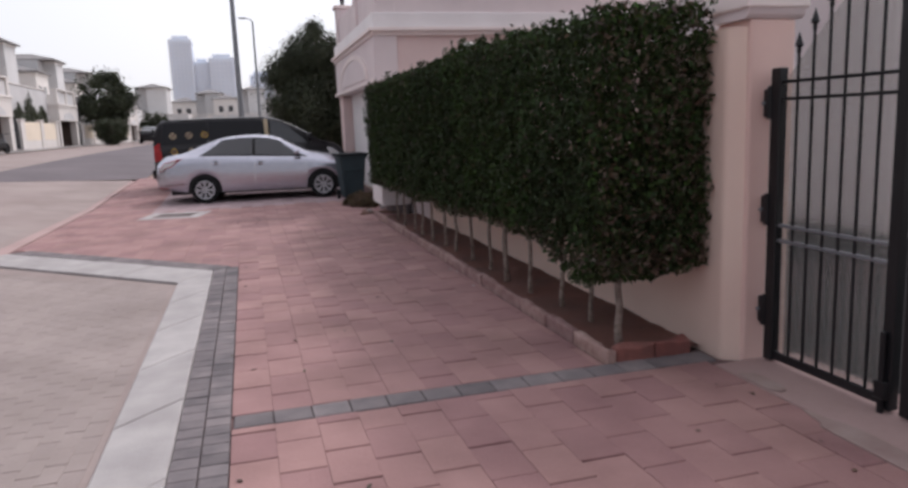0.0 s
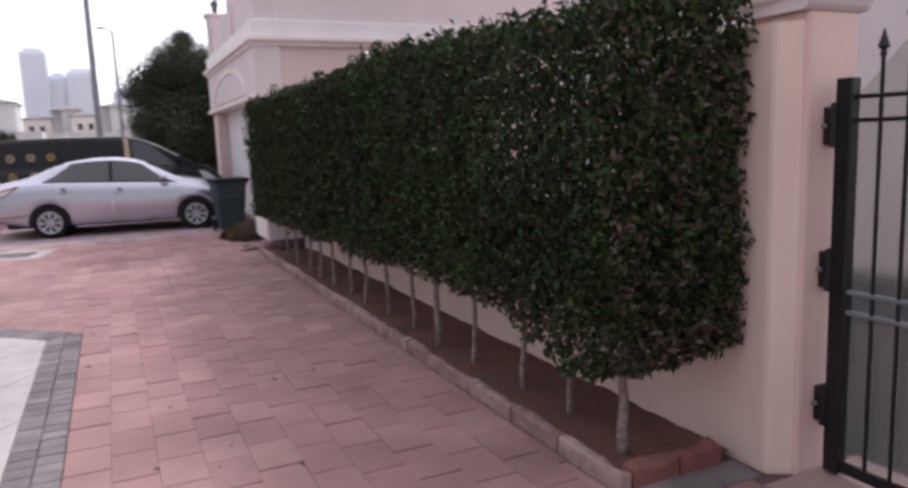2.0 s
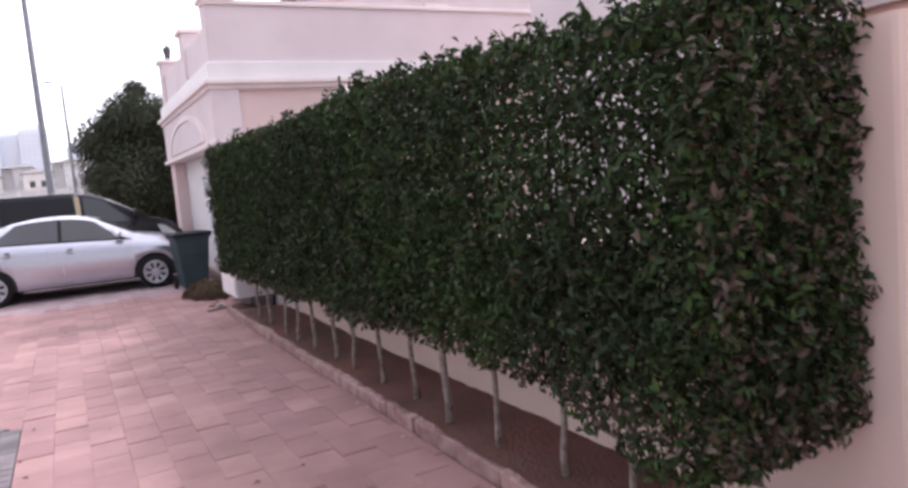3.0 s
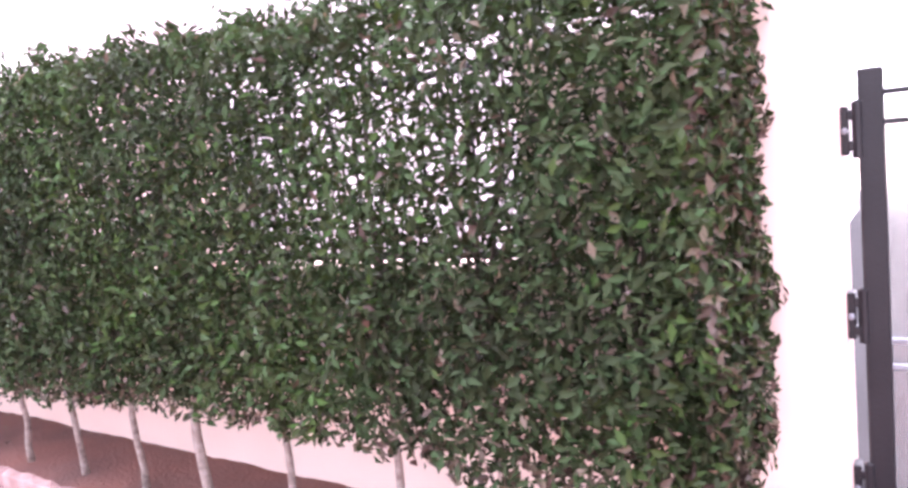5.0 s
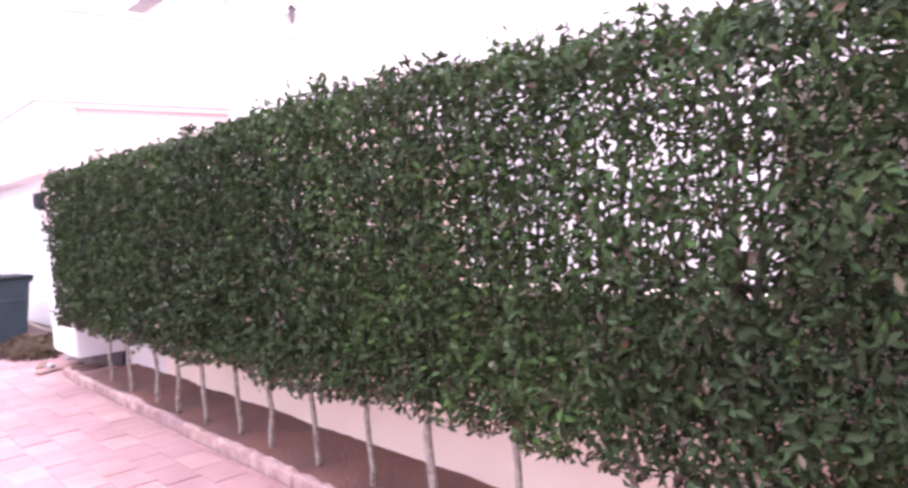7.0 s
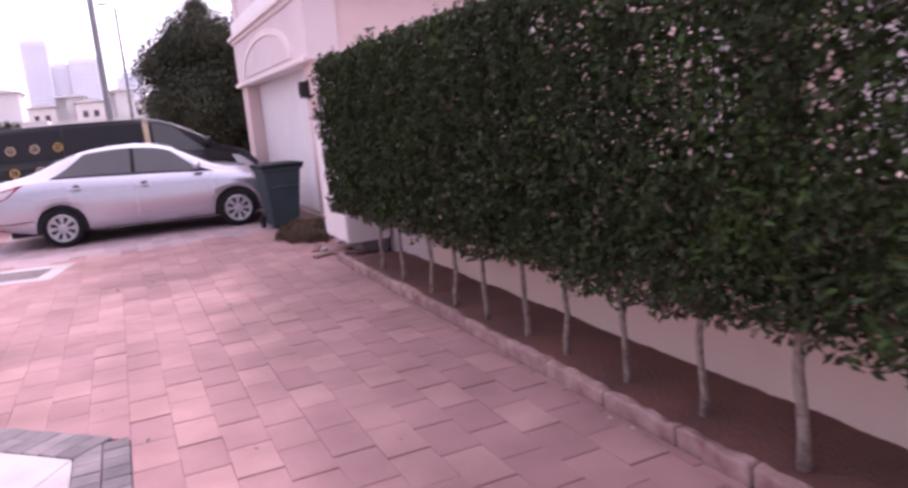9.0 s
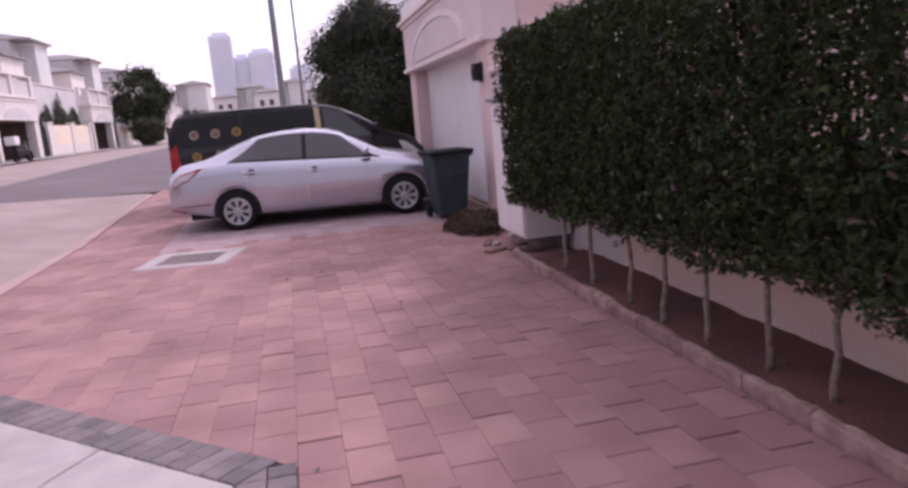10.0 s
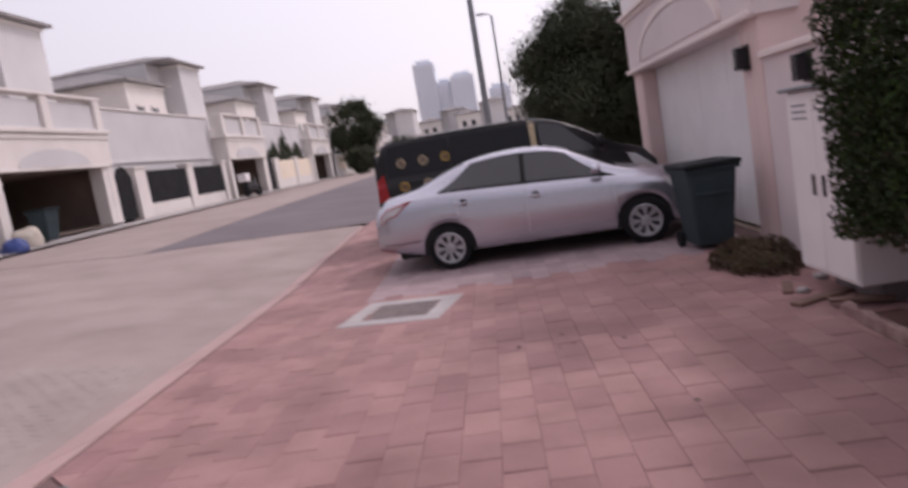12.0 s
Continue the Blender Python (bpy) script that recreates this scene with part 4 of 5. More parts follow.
# ---- vehicles ----
class Shell:
    """The skin of a car body: x along the car, v from the sill (0) to the middle of the roof (1)."""

    def __init__(self, top, belt, plan, roof, sill, wheels, radius, axle, rise=0.0):
        self.top, self.belt, self.plan, self.roof = [list(zip(*rows)) for rows in (top, belt, plan, roof)]
        self.sill, self.wheels, self.radius, self.axle, self.rise = sill, wheels, radius, axle, rise

    def soft(self, x, rows):
        """A rounded curve through the stations of the profile."""
        return float(np.mean(np.interp(x + np.linspace(-0.13, 0.13, 9), *rows)))

    def ring(self, x):
        zt = self.soft(x, self.top)
        zb = min(float(np.interp(x, *self.belt)), zt - 0.025)
        w, r = self.soft(x, self.plan), self.soft(x, self.roof)
        low = self.sill + self.rise * max(0.0, -1.55 - x)
        for c in self.wheels:
            d = self.radius ** 2 - (x - c) ** 2
            if d > 0:
                low = max(low, self.axle + math.sqrt(d))
        low = min(low, zb - 0.05)
        r = min(r, w * 0.93)
        ks = [0, 0.08, 0.25, 0.42, 0.5, 0.55, 0.8, 0.88, 0.94, 1.0]
        ys = [w * 0.94, w * 0.975, w, w * 0.978, w * 0.965, w * 0.93, r + 0.03, r * 0.955, r * 0.66, 0.0]
        base = self.sill
        zs = [low, max(low, base + 0.10 * (zb - base)), max(low, base + 0.45 * (zb - base)), max(low, base + 0.8 * (zb - base)), zb - 0.02, zb,
              zb + (zt - zb) * 0.88, zb + (zt - zb) * 0.955, zb + (zt - zb) * 0.985, zt]
        return ks, ys, zs

    def at(self, x, v):
        ks, ys, zs = self.ring(x)
        return float(np.interp(v, ks, ys)), float(np.interp(v, ks, zs))

    def body(self, xs):
        tmp = bmesh.new()
        vs = [0, 0.04, 0.08, 0.16, 0.25, 0.34, 0.42, 0.5, 0.55, 0.63, 0.72, 0.8, 0.84, 0.88, 0.91, 0.94, 0.97, 1.0]
        cols = []
        for x in xs:
            pts = [self.at(x, v) for v in vs]
            left = [tmp.verts.new((x, y, z)) for y, z in pts]
            right = [tmp.verts.new((x, -y, z)) for y, z in pts[:-1]]
            cols.append(left + list(reversed(right)))
        for a, b in zip(cols, cols[1:]):
            for k in range(len(a) - 1):
                tmp.faces.new((a[k], a[k + 1], b[k + 1], b[k]))
        for c in (cols[0], cols[-1]):
            tmp.faces.new(c)
        bmesh.ops.recalc_face_normals(tmp, faces=tmp.faces)
        return tmp

    def patch(self, side, low, high, v0, v1, lift=0.007, n=16, m=6):
        """A pane or strip on one flank; low and high are its (rear, front) ends at v0 and v1."""
        tmp = bmesh.new()
        rows = []
        for j in range(m + 1):
            s = j / m
            v = v0 + (v1 - v0) * s
            a, b = low[0] + (high[0] - low[0]) * s, low[1] + (high[1] - low[1]) * s
            row = []
            for i in range(n + 1):
                x = a + (b - a) * i / n
                y, z = self.at(x, v)
                row.append(tmp.verts.new((x, side * (y + lift), z + lift * 0.3)))
            rows.append(row)
        for a, b in zip(rows, rows[1:]):
            for i in range(n):
                tmp.faces.new((a[i], a[i + 1], b[i + 1], b[i]))
        bmesh.ops.recalc_face_normals(tmp, faces=tmp.faces)
        bmesh.ops.solidify(tmp, geom=tmp.faces[:], thickness=0.004)
        return tmp

    def screen(self, x0, x1, v0=0.82, lift=0.006, n=10):
        """A windscreen or rear window between two stations."""
        tmp = bmesh.new()
        rows = []
        vs = [v0 + (1 - v0) * k / 6 for k in range(7)]
        for i in range(n + 1):
            x = x0 + (x1 - x0) * i / n
            pts = [self.at(x, v) for v in vs]
            row = [tmp.verts.new((x, y, z + lift)) for y, z in pts]
            row += [tmp.verts.new((x, -y, z + lift)) for y, z in reversed(pts[:-1])]
            rows.append(row)
        for a, b in zip(rows, rows[1:]):
            for k in range(len(a) - 1):
                tmp.faces.new((a[k], a[k + 1], b[k + 1], b[k]))
        bmesh.ops.recalc_face_normals(tmp, faces=tmp.faces)
        bmesh.ops.solidify(tmp, geom=tmp.faces[:], thickness=0.004)
        return tmp


def wheel(parent, x, y, z, r, side, spokes=9):
    tyre = part("wheel", lathe([(r * 0.62, -0.085), (r * 0.9, -0.095), (r * 0.985, -0.075), (r, -0.03), (r, 0.03), (r * 0.985, 0.075), (r * 0.9, 0.095), (r * 0.66, 0.088), (r * 0.62, 0.06)], 36, "y"), M_TYRE, parent, smooth=True, at=pose(x, y, z))
    rim = lathe([(r * 0.66, 0.05 * side), (r * 0.655, 0.088 * side), (r * 0.6, 0.08 * side), (r * 0.58, 0.03 * side), (0.0, 0.03 * side)], 32, "y")
    part("rim", rim, M_GAP, tyre)
    cover = lathe([(0.0, 0.094 * side), (r * 0.12, 0.094 * side), (r * 0.2, 0.086 * side), (r * 0.56, 0.09 * side), (r * 0.66, 0.098 * side), (r * 0.70, 0.088 * side), (r * 0.70, 0.05 * side)], 36, "y")
    for k in range(spokes):
        a = 360 * (k + 0.5) / spokes
        slot = prism([(-r * 0.04, r * 0.24), (r * 0.04, r * 0.24), (r * 0.1, r * 0.52), (r * 0.07, r * 0.58), (-r * 0.07, r * 0.58), (-r * 0.1, r * 0.52)], 0.004, "y", 0.0915 * side - 0.002)
        part("cover_slot", slot, M_GAP, tyre, at=pose(0, 0, 0, 0, a))
    part("wheel_cover", cover, M_RIM, tyre, "silver spoked wheel cover")


def sedan(m, label, paint):
    t = thing("sedan_car", m, label, "car")
    sh = Shell(
        [(-2.21, 0.80), (-2.17, 0.97), (-2.09, 1.04), (-1.95, 1.06), (-1.75, 1.085), (-1.60, 1.115), (-1.42, 1.19), (-1.2, 1.285), (-1.0, 1.365), (-0.8, 1.41), (-0.45, 1.45), (-0.1, 1.455), (0.2, 1.425), (0.42, 1.365), (0.65, 1.255), (0.87, 1.135), (1.08, 1.02), (1.22, 0.985), (1.4, 0.96), (1.6, 0.925), (1.8, 0.87), (2.0, 0.79), (2.14, 0.69), (2.21, 0.56)],
        [(-2.21, 0.77), (-2.0, 0.93), (-1.7, 1.0), (-1.25, 1.03), (-0.17, 0.975), (1.0, 0.925), (1.5, 0.86), (2.0, 0.74), (2.21, 0.5)],
        [(-2.21, 0.64), (-2.15, 0.735), (-1.95, 0.80), (-1.4, 0.845), (0, 0.85), (1.3, 0.845), (1.75, 0.80), (2.0, 0.72), (2.15, 0.60), (2.21, 0.5)],
        [(-2.21, 0.5), (-1.7, 0.62), (-1.3, 0.58), (-0.8, 0.565), (0.3, 0.58), (0.9, 0.66), (1.2, 0.72), (1.8, 0.64), (2.21, 0.4)],
        0.24, (-1.21, 1.34), 0.348, 0.30, 0.2)
    xs = sorted(set([round(-2.21 + k * 0.0425, 4) for k in range(105)] + [-2.19, 2.18, 2.21] + [c + d for c in (-1.21, 1.34) for d in (-0.347, -0.338, -0.32, 0.32, 0.338, 0.347)]))
    part("body", sh.body(xs), paint, t, smooth=True)
    part("underbody", box(-1.95, 1.9, -0.66, 0.66, 0.2, 0.60, 0.03), M_GAP, t)
    for s in (1, -1):
        part("rear_window", sh.patch(s, (-1.27, -0.16), (-0.80, -0.15), 0.575, 0.797), M_TINT, t, "tinted side window")
        part("front_window", sh.patch(s, (-0.10, 1.02), (-0.09, 0.44), 0.575, 0.797), M_TINT, t, "tinted side window")
        part("window_trim", sh.patch(s, (-1.29, 1.04), (-1.27, 1.02), 0.562, 0.573, 0.008), M_GAP, t)
        part("door_pillar", sh.patch(s, (-0.17, -0.09), (-0.16, -0.08), 0.57, 0.797, 0.006, 2), M_GAP, t)
        for a, b in ((-0.13, -0.125), (1.02, 0.98), (-0.95, -1.1)):
            part("door_gap", sh.patch(s, (a, a + 0.004), (b, b + 0.004), 0.06, 0.55, 0.002, 1, 10), M_RIM, t)
        for x, zh in ((-0.95, 0.86), (0.0, 0.82)):
            y = sh.at(x, 0.42)[0]
            part("door_handle", box(x - 0.11, x + 0.09, s * (y + 0.018) - 0.012, s * (y + 0.018) + 0.012, zh - 0.012, zh + 0.016, 0.008), paint, t)
            # raised dark disc, the shade of the handle hollow done as colour
            part("recess_shade_disc", lathe([(0.0, -0.003), (0.055, -0.002), (0.06, 0.004), (0.0, 0.005)], 18, "y"), M_TINT, t, at=pose(x + 0.01, s * y, zh))
        for v0, v1, x0, x1 in ((0.30, 0.312, -1.75, 1.0), (0.12, 0.135, -0.84, 0.98)):
            part("crease", sh.patch(s, (x0, x1), (x0, x1), v0, v1, 0.006, 24, 1), paint, t)
        mir = lathe([(0.0, -0.07), (0.05, -0.055), (0.068, 0.0), (0.055, 0.05), (0.0, 0.06)], 14, "x")
        bmesh.ops.scale(mir, vec=(1, 1.3, 0.95), verts=mir.verts)
        part("mirror", mir, paint, t, smooth=True, at=pose(0.80, s * 0.93, 1.04))
        part("mirror_foot", box(0.76, 0.88, s * 0.86 - 0.03, s * 0.86 + 0.03, 0.96, 1.0, 0.01), M_GAP, t)
        part("quarter_pane", sh.patch(s, (0.80, 1.0), (0.72, 0.78), 0.575, 0.66, 0.010, 4, 3), M_GAP, t, "black corner pane behind the mirror")
        lamp = part("tail_lamp", sh.patch(s, (-2.12, -1.92), (-2.12, -1.62), 0.425, 0.515, 0.008), M_REDLAMP, t, "red wedge tail lamp")
        part("lamp_lens", sh.patch(s, (-2.115, -1.90), (-2.115, -1.74), 0.428, 0.49, 0.012), M_CLEARLAMP, lamp, "clear lower tail lamp lens")
        part("lamp_housing", sh.patch(s, (-2.13, -1.90), (-2.13, -1.60), 0.418, 0.52, 0.003), M_REDLAMP, t)
        part("bumper_line", sh.patch(s, (-2.14, -1.56), (-2.14, -1.62), 0.155, 0.165, 0.003, 12, 1), M_PANEL, t)
        part("rear_reflector", sh.patch(s, (-2.17, -1.98), (-2.17, -2.02), 0.06, 0.085, 0.006, 4, 1), M_REDLAMP, t)
        part("headlamp", sh.patch(s, (1.75, 2.16), (1.6, 2.12), 0.36, 0.5, 0.008), M_CLEARLAMP, t)
        part("rocker", sh.patch(s, (-0.85, 0.98), (-0.85, 0.98), 0.02, 0.10, 0.012), paint, t)
        for x in (-1.21, 1.34):
            wheel(t, x, s * 0.755, 0.297, 0.297, s, 8)
            arc = [(x + 0.35 * math.cos(radians(d)), 0.30 + 0.35 * math.sin(radians(d))) for d in range(-12, 193, 12)]
            part("wheel_arch_liner", prism(arc, 0.1, "y", s * 0.74 - 0.05), M_GAP, t, "black wheel arch liner")
    part("windscreen", sh.screen(0.50, 1.08, 0.88), M_TINT, t)
    part("rear_screen", sh.screen(-1.58, -0.92, 0.86), M_TINT, t)
    part("rear_bumper", box(-2.225, -2.12, -0.60, 0.60, 0.36, 0.54, 0.04), paint, t)
    return t


def van(m, label):
    t = thing("van", m, label, "van")
    sh = Shell(
        [(-2.42, 1.15), (-2.40, 1.60), (-2.33, 1.72), (-2.1, 1.775), (-1.0, 1.80), (0.1, 1.79), (0.5, 1.755), (0.75, 1.69), (1.1, 1.51), (1.5, 1.25), (1.72, 1.12), (2.1, 1.03), (2.32, 0.9), (2.4, 0.66)],
        [(-2.42, 1.02), (-2.2, 1.07), (0.4, 1.06), (1.5, 1.02), (2.0, 0.92), (2.4, 0.6)],
        [(-2.42, 0.84), (-2.36, 0.9), (-2.2, 0.93), (1.3, 0.94), (1.9, 0.9), (2.2, 0.8), (2.4, 0.62)],
        [(-2.42, 0.74), (-2.2, 0.78), (0.4, 0.78), (1.0, 0.8), (1.6, 0.84), (2.4, 0.5)],
        0.26, (-1.45, 1.5), 0.40, 0.34)
    xs = sorted(set([round(-2.42 + k * 0.0482, 4) for k in range(101)] + [-2.41, -2.40, 2.39] + [c + d for c in (-1.45, 1.5) for d in (-0.399, -0.385, 0.385, 0.399)]))
    part("body", sh.body(xs), M_BLACKCAR, t, smooth=True)
    part("underbody", box(-2.2, 2.1, -0.7, 0.7, 0.24, 0.7, 0.03), M_GAP, t)
    for s in (1, -1):
        part("rear_window", sh.patch(s, (-2.2, -1.12), (-2.15, -1.12), 0.585, 0.79), M_BLACKGLASS, t, "black tinted side window")
        part("middle_window", sh.patch(s, (-1.06, 0.26), (-1.06, 0.26), 0.585, 0.79), M_BLACKGLASS, t, "black tinted side window")
        part("front_window", sh.patch(s, (0.46, 1.52), (0.44, 0.86), 0.575, 0.79), M_TINT, t, "tinted cab window")
        part("door_pillar", sh.patch(s, (0.30, 0.40), (0.28, 0.38), 0.56, 0.83, 0.009, 2), M_BADGE, t, "pale sticker strip on the door pillar")
        part("door_gap", sh.patch(s, (0.34, 0.35), (0.33, 0.34), 0.06, 0.56, 0.004, 1, 8), M_GAP, t)
        part("sliding_rail", sh.patch(s, (-2.1, -1.0), (-2.1, -1.0), 0.47, 0.485, 0.012), M_GAP, t)
        part("tail_lamp", sh.patch(s, (-2.42, -2.22), (-2.41, -2.27), 0.34, 0.62, 0.01), M_REDLAMP, t)
        part("headlamp", sh.patch(s, (1.95, 2.36), (1.85, 2.3), 0.36, 0.5, 0.01), M_CLEARLAMP, t)
        mir = lathe([(0.0, -0.07), (0.08, -0.06), (0.1, 0.0), (0.08, 0.05), (0.0, 0.06)], 14, "x")
        bmesh.ops.scale(mir, vec=(1, 1.0, 1.3), verts=mir.verts)
        part("mirror", mir, M_BLACKCAR, t, smooth=True, at=pose(1.42, s * 1.04, 1.2))
        for x in (-1.45, 1.5):
            wheel(t, x, s * 0.83, 0.34, 0.34, s, 7)
        badges = [(-1.94, 0.668, M_BADGE), (-1.56, 0.668, M_BADGE), (-1.18, 0.668, M_GOLD), (-1.93, 0.455, M_GOLD), (-1.52, 0.455, M_BADGE), (-1.1, 0.455, M_BADGE)]
        for x, v, colour in badges:
            y, z = sh.at(x, v)
            y2, z2 = sh.at(x, v + 0.02)
            tilt = math.degrees(math.atan2(y - y2, z2 - z))
            disc = lathe([(0.08, 0.0), (0.08, 0.004 * s), (0.0, 0.004 * s)], 20, "y")
            b = part("sticker", disc, colour, t, "round printed sticker on the panel", at=pose(x, s * (y + 0.012), z, s * tilt))
            part("sticker_ring", lathe([(0.062, 0.004 * s), (0.062, 0.006 * s), (0.046, 0.006 * s), (0.046, 0.004 * s)], 20, "y"), M_PLUM, b)
            for a in range(5):
                part("sticker_dot", lathe([(0.016, 0.004 * s), (0.016, 0.006 * s), (0.0, 0.006 * s)], 8, "y"), M_PLUM, b, at=pose(0.03 * math.cos(a * 1.257), 0, 0.03 * math.sin(a * 1.257)))
    part("windscreen", sh.screen(0.82, 1.66), M_TINT, t)
    part("rear_screen", box(-2.436, -2.41, -0.66, 0.66, 1.12, 1.56, 0.008), M_BLACKGLASS, t)
    part("rear_bumper", box(-2.5, -2.36, -0.85, 0.85, 0.32, 0.56, 0.05), M_BLACKCAR, t)
    part("roof_drip", box(-2.2, 0.3, -0.80, -0.775, 1.74, 1.76, 0.006), M_GAP, t)


CAR_YAW = math.degrees(math.atan2(12.262 - 12.533, -0.656 + 3.19))
ca, sa = math.cos(radians(CAR_YAW)), math.sin(radians(CAR_YAW))
fx, fy = -0.656 - 1.34 * ca - 0.84 * sa, 12.262 - 1.34 * sa + 0.84 * ca
sedan(pose(fx, fy, 0.0, 0, 0, CAR_YAW), "silver four-door saloon car parked in front of the garage", M_SILVER)
van(pose(-2.06, 16.25, g(-2, 16.2), 0, 0, 0), "black panel van with round stickers parked beside the saloon")


# ---- wheelie bin ----
def wheelie_bin(m, label, body=M_BINBODY, lid=M_BINLID):
    t = thing("wheelie_bin", m, label, "bin")
    tmp = box(-0.5, 0.5, -0.5, 0.5, 0, 1, 0.06)
    for v in tmp.verts:
        s = v.co.z
        v.co.x *= 0.40 + 0.16 * s
        v.co.y *= 0.44 + 0.22 * s
        v.co.z = 0.05 + s * 0.88
    part("body", tmp, body, t)
    part("rim", box(-0.305, 0.305, -0.355, 0.355, 0.885, 0.93, 0.012), body, t)
    top = box(-0.32, 0.32, -0.38, 0.37, 0.93, 0.985, 0.02)
    for v in top.verts:
        v.co.z += 0.03 * (1 - (v.co.x / 0.32) ** 2) * (v.co.z > 0.95)
    part("lid", top, lid, t, "dark hinged lid")
    part("handle", lathe([(0.016, -0.26), (0.016, 0.26)], 10, "x"), lid, t, at=pose(0, 0.40, 0.91))
    for s in (-1, 1):
        part("handle_bracket", box(s * 0.2 - 0.015, s * 0.2 + 0.015, 0.34, 0.41, 0.88, 0.93, 0.006), lid, t)
        part("wheel", lathe([(0.0, -0.025), (0.1, -0.025), (0.1, 0.025), (0.0, 0.025)], 18, "x"), M_TYRE, t, at=pose(s * 0.24, 0.26, 0.1))
    part("front_rib", box(-0.2, 0.2, -0.315, -0.29, 0.62, 0.66, 0.008), body, t)
    return t


bin0 = wheelie_bin(pose(-0.15, 11.38, 0.0, 0, 0, 4), "slate green wheeled bin with a dark lid by the car")

# ---- manhole, clutter by the bin ----
def access_cover():
    t = thing("access_cover", pose((COVER[0] + COVER[1]) / 2, (COVER[2] + COVER[3]) / 2, 0.004, 0, 0, -12), "rectangular iron access cover in a pale concrete surround", "cover", kind="structure")
    w, h = 0.55, 0.52
    for x0, x1, y0, y1 in ((-w, w, -h, -h + 0.2), (-w, w, h - 0.2, h), (-w, -w + 0.2, -h + 0.2, h - 0.2), (w - 0.2, w, -h + 0.2, h - 0.2)):
        part("surround", box(x0, x1, y0, y1, -0.05, 0.006, 0.006), M_CONC, t)
    for s in (-1, 1):
        lid = part("lid", box(min(0, s * (w - 0.21)) + 0.006, max(0, s * (w - 0.21)) - 0.006, -h + 0.21, h - 0.21, -0.05, 0.002, 0.004), M_COVER, t)
        for k in range(5):
            for j in range(4):
                part("tread", box(-0.05, 0.05, -0.012, 0.012, 0.002, 0.007, 0.002), M_COVER, lid, at=pose(s * (0.06 + 0.07 * k), -0.24 + 0.16 * j, 0, 0, 0, 45 if (k + j) % 2 else -45))


access_cover()


def shrub(name, cx, cy, rx, ry, h, n, material, label, seed, size=(0.04, 0.09), z0=0.0):
    t = thing(name, pose(cx, cy, z0), label, "shrub")
    nr = np.random.default_rng(seed)
    d = nr.normal(size=(n, 3))
    d[:, 2] = np.abs(d[:, 2])
    d /= np.linalg.norm(d, axis=1, keepdims=True)
    r = nr.random(n) ** 0.35
    p = d * r[:, None]
    lump = np.array([1 + 0.28 * noise.noise((q[0] * 2.5, q[1] * 2.5, q[2] * 2.5 + seed)) for q in d])
    p = p * lump[:, None] * (rx, ry, h)
    ob = new("foliage", leaf_mesh("foliage", p, d + nr.normal(size=(n, 3)) * 0.5, nr.uniform(*size, n), material, nr))
    ob.parent = t
    tagged(ob, "tangled small leaves", kind="stuff")
    stems = bmesh.new()
    rr = random.Random(seed)
    for k in range(14):
        a, b = rr.uniform(0, 6.28), rr.uniform(0.3, 0.8)
        tube([(0.1 * rx * math.cos(a), 0.1 * ry * math.sin(a), 0), (b * 0.5 * rx * math.cos(a), b * 0.5 * ry * math.sin(a), h * 0.4), (b * rx * math.cos(a), b * ry * math.sin(a), h * 0.8)], [0.012, 0.008, 0.004], 5, stems)
    part("stems", stems, M_TWIG, t)


shrub("dry_shrub", -0.10, 10.1, 0.40, 0.66, 0.25, 4200, M_DRYLEAF, "low half-dry brown shrub beside the bin", 7, (0.03, 0.07))


def plank(m, l, w, label):
    t = thing("plank", m, label, "plank", "loose planks by the cabinet")
    part("board", box(-l / 2, l / 2, -w / 2, w / 2, 0, 0.03, 0.006), M_WOOD, t)


plank(pose(-0.16, 8.55, 0.0, 0, 0, 24), 0.55, 0.10, "short weathered plank lying on the paving")
plank(pose(-0.02, 8.25, 0.031, 0, 2, -12), 0.42, 0.09, "short weathered plank lying across another")
plank(pose(-0.25, 8.98, 0.0, 0, 0, 70), 0.36, 0.08, "short weathered plank lying on the paving")


def stone(m, r, seed):
    tmp = bmesh.new()
    bmesh.ops.create_icosphere(tmp, subdivisions=2, radius=r)
    for v in tmp.verts:
        v.co *= 1 + 0.3 * noise.noise(v.co / r * 1.3 + Vector((seed, 0, 0)))
        v.co.z *= 0.6
    ob = new("stone", mesh_of(tmp, "stone", M_CONC, True))
    ob.matrix_basis = m
    tagged(ob, "small pale stone lying on the paving edge", "stone", "loose stones")


for k, (x, y, r) in enumerate(((0.10, 9.15, 0.06), (-0.30, 3.05, 0.014), (-0.28, 2.9, 0.012), (-0.2, 8.8, 0.05), (-0.32, 2.2, 0.012))):
    stone(pose(x, y, r * 0.45, 0, 0, 40 * k), r, k)


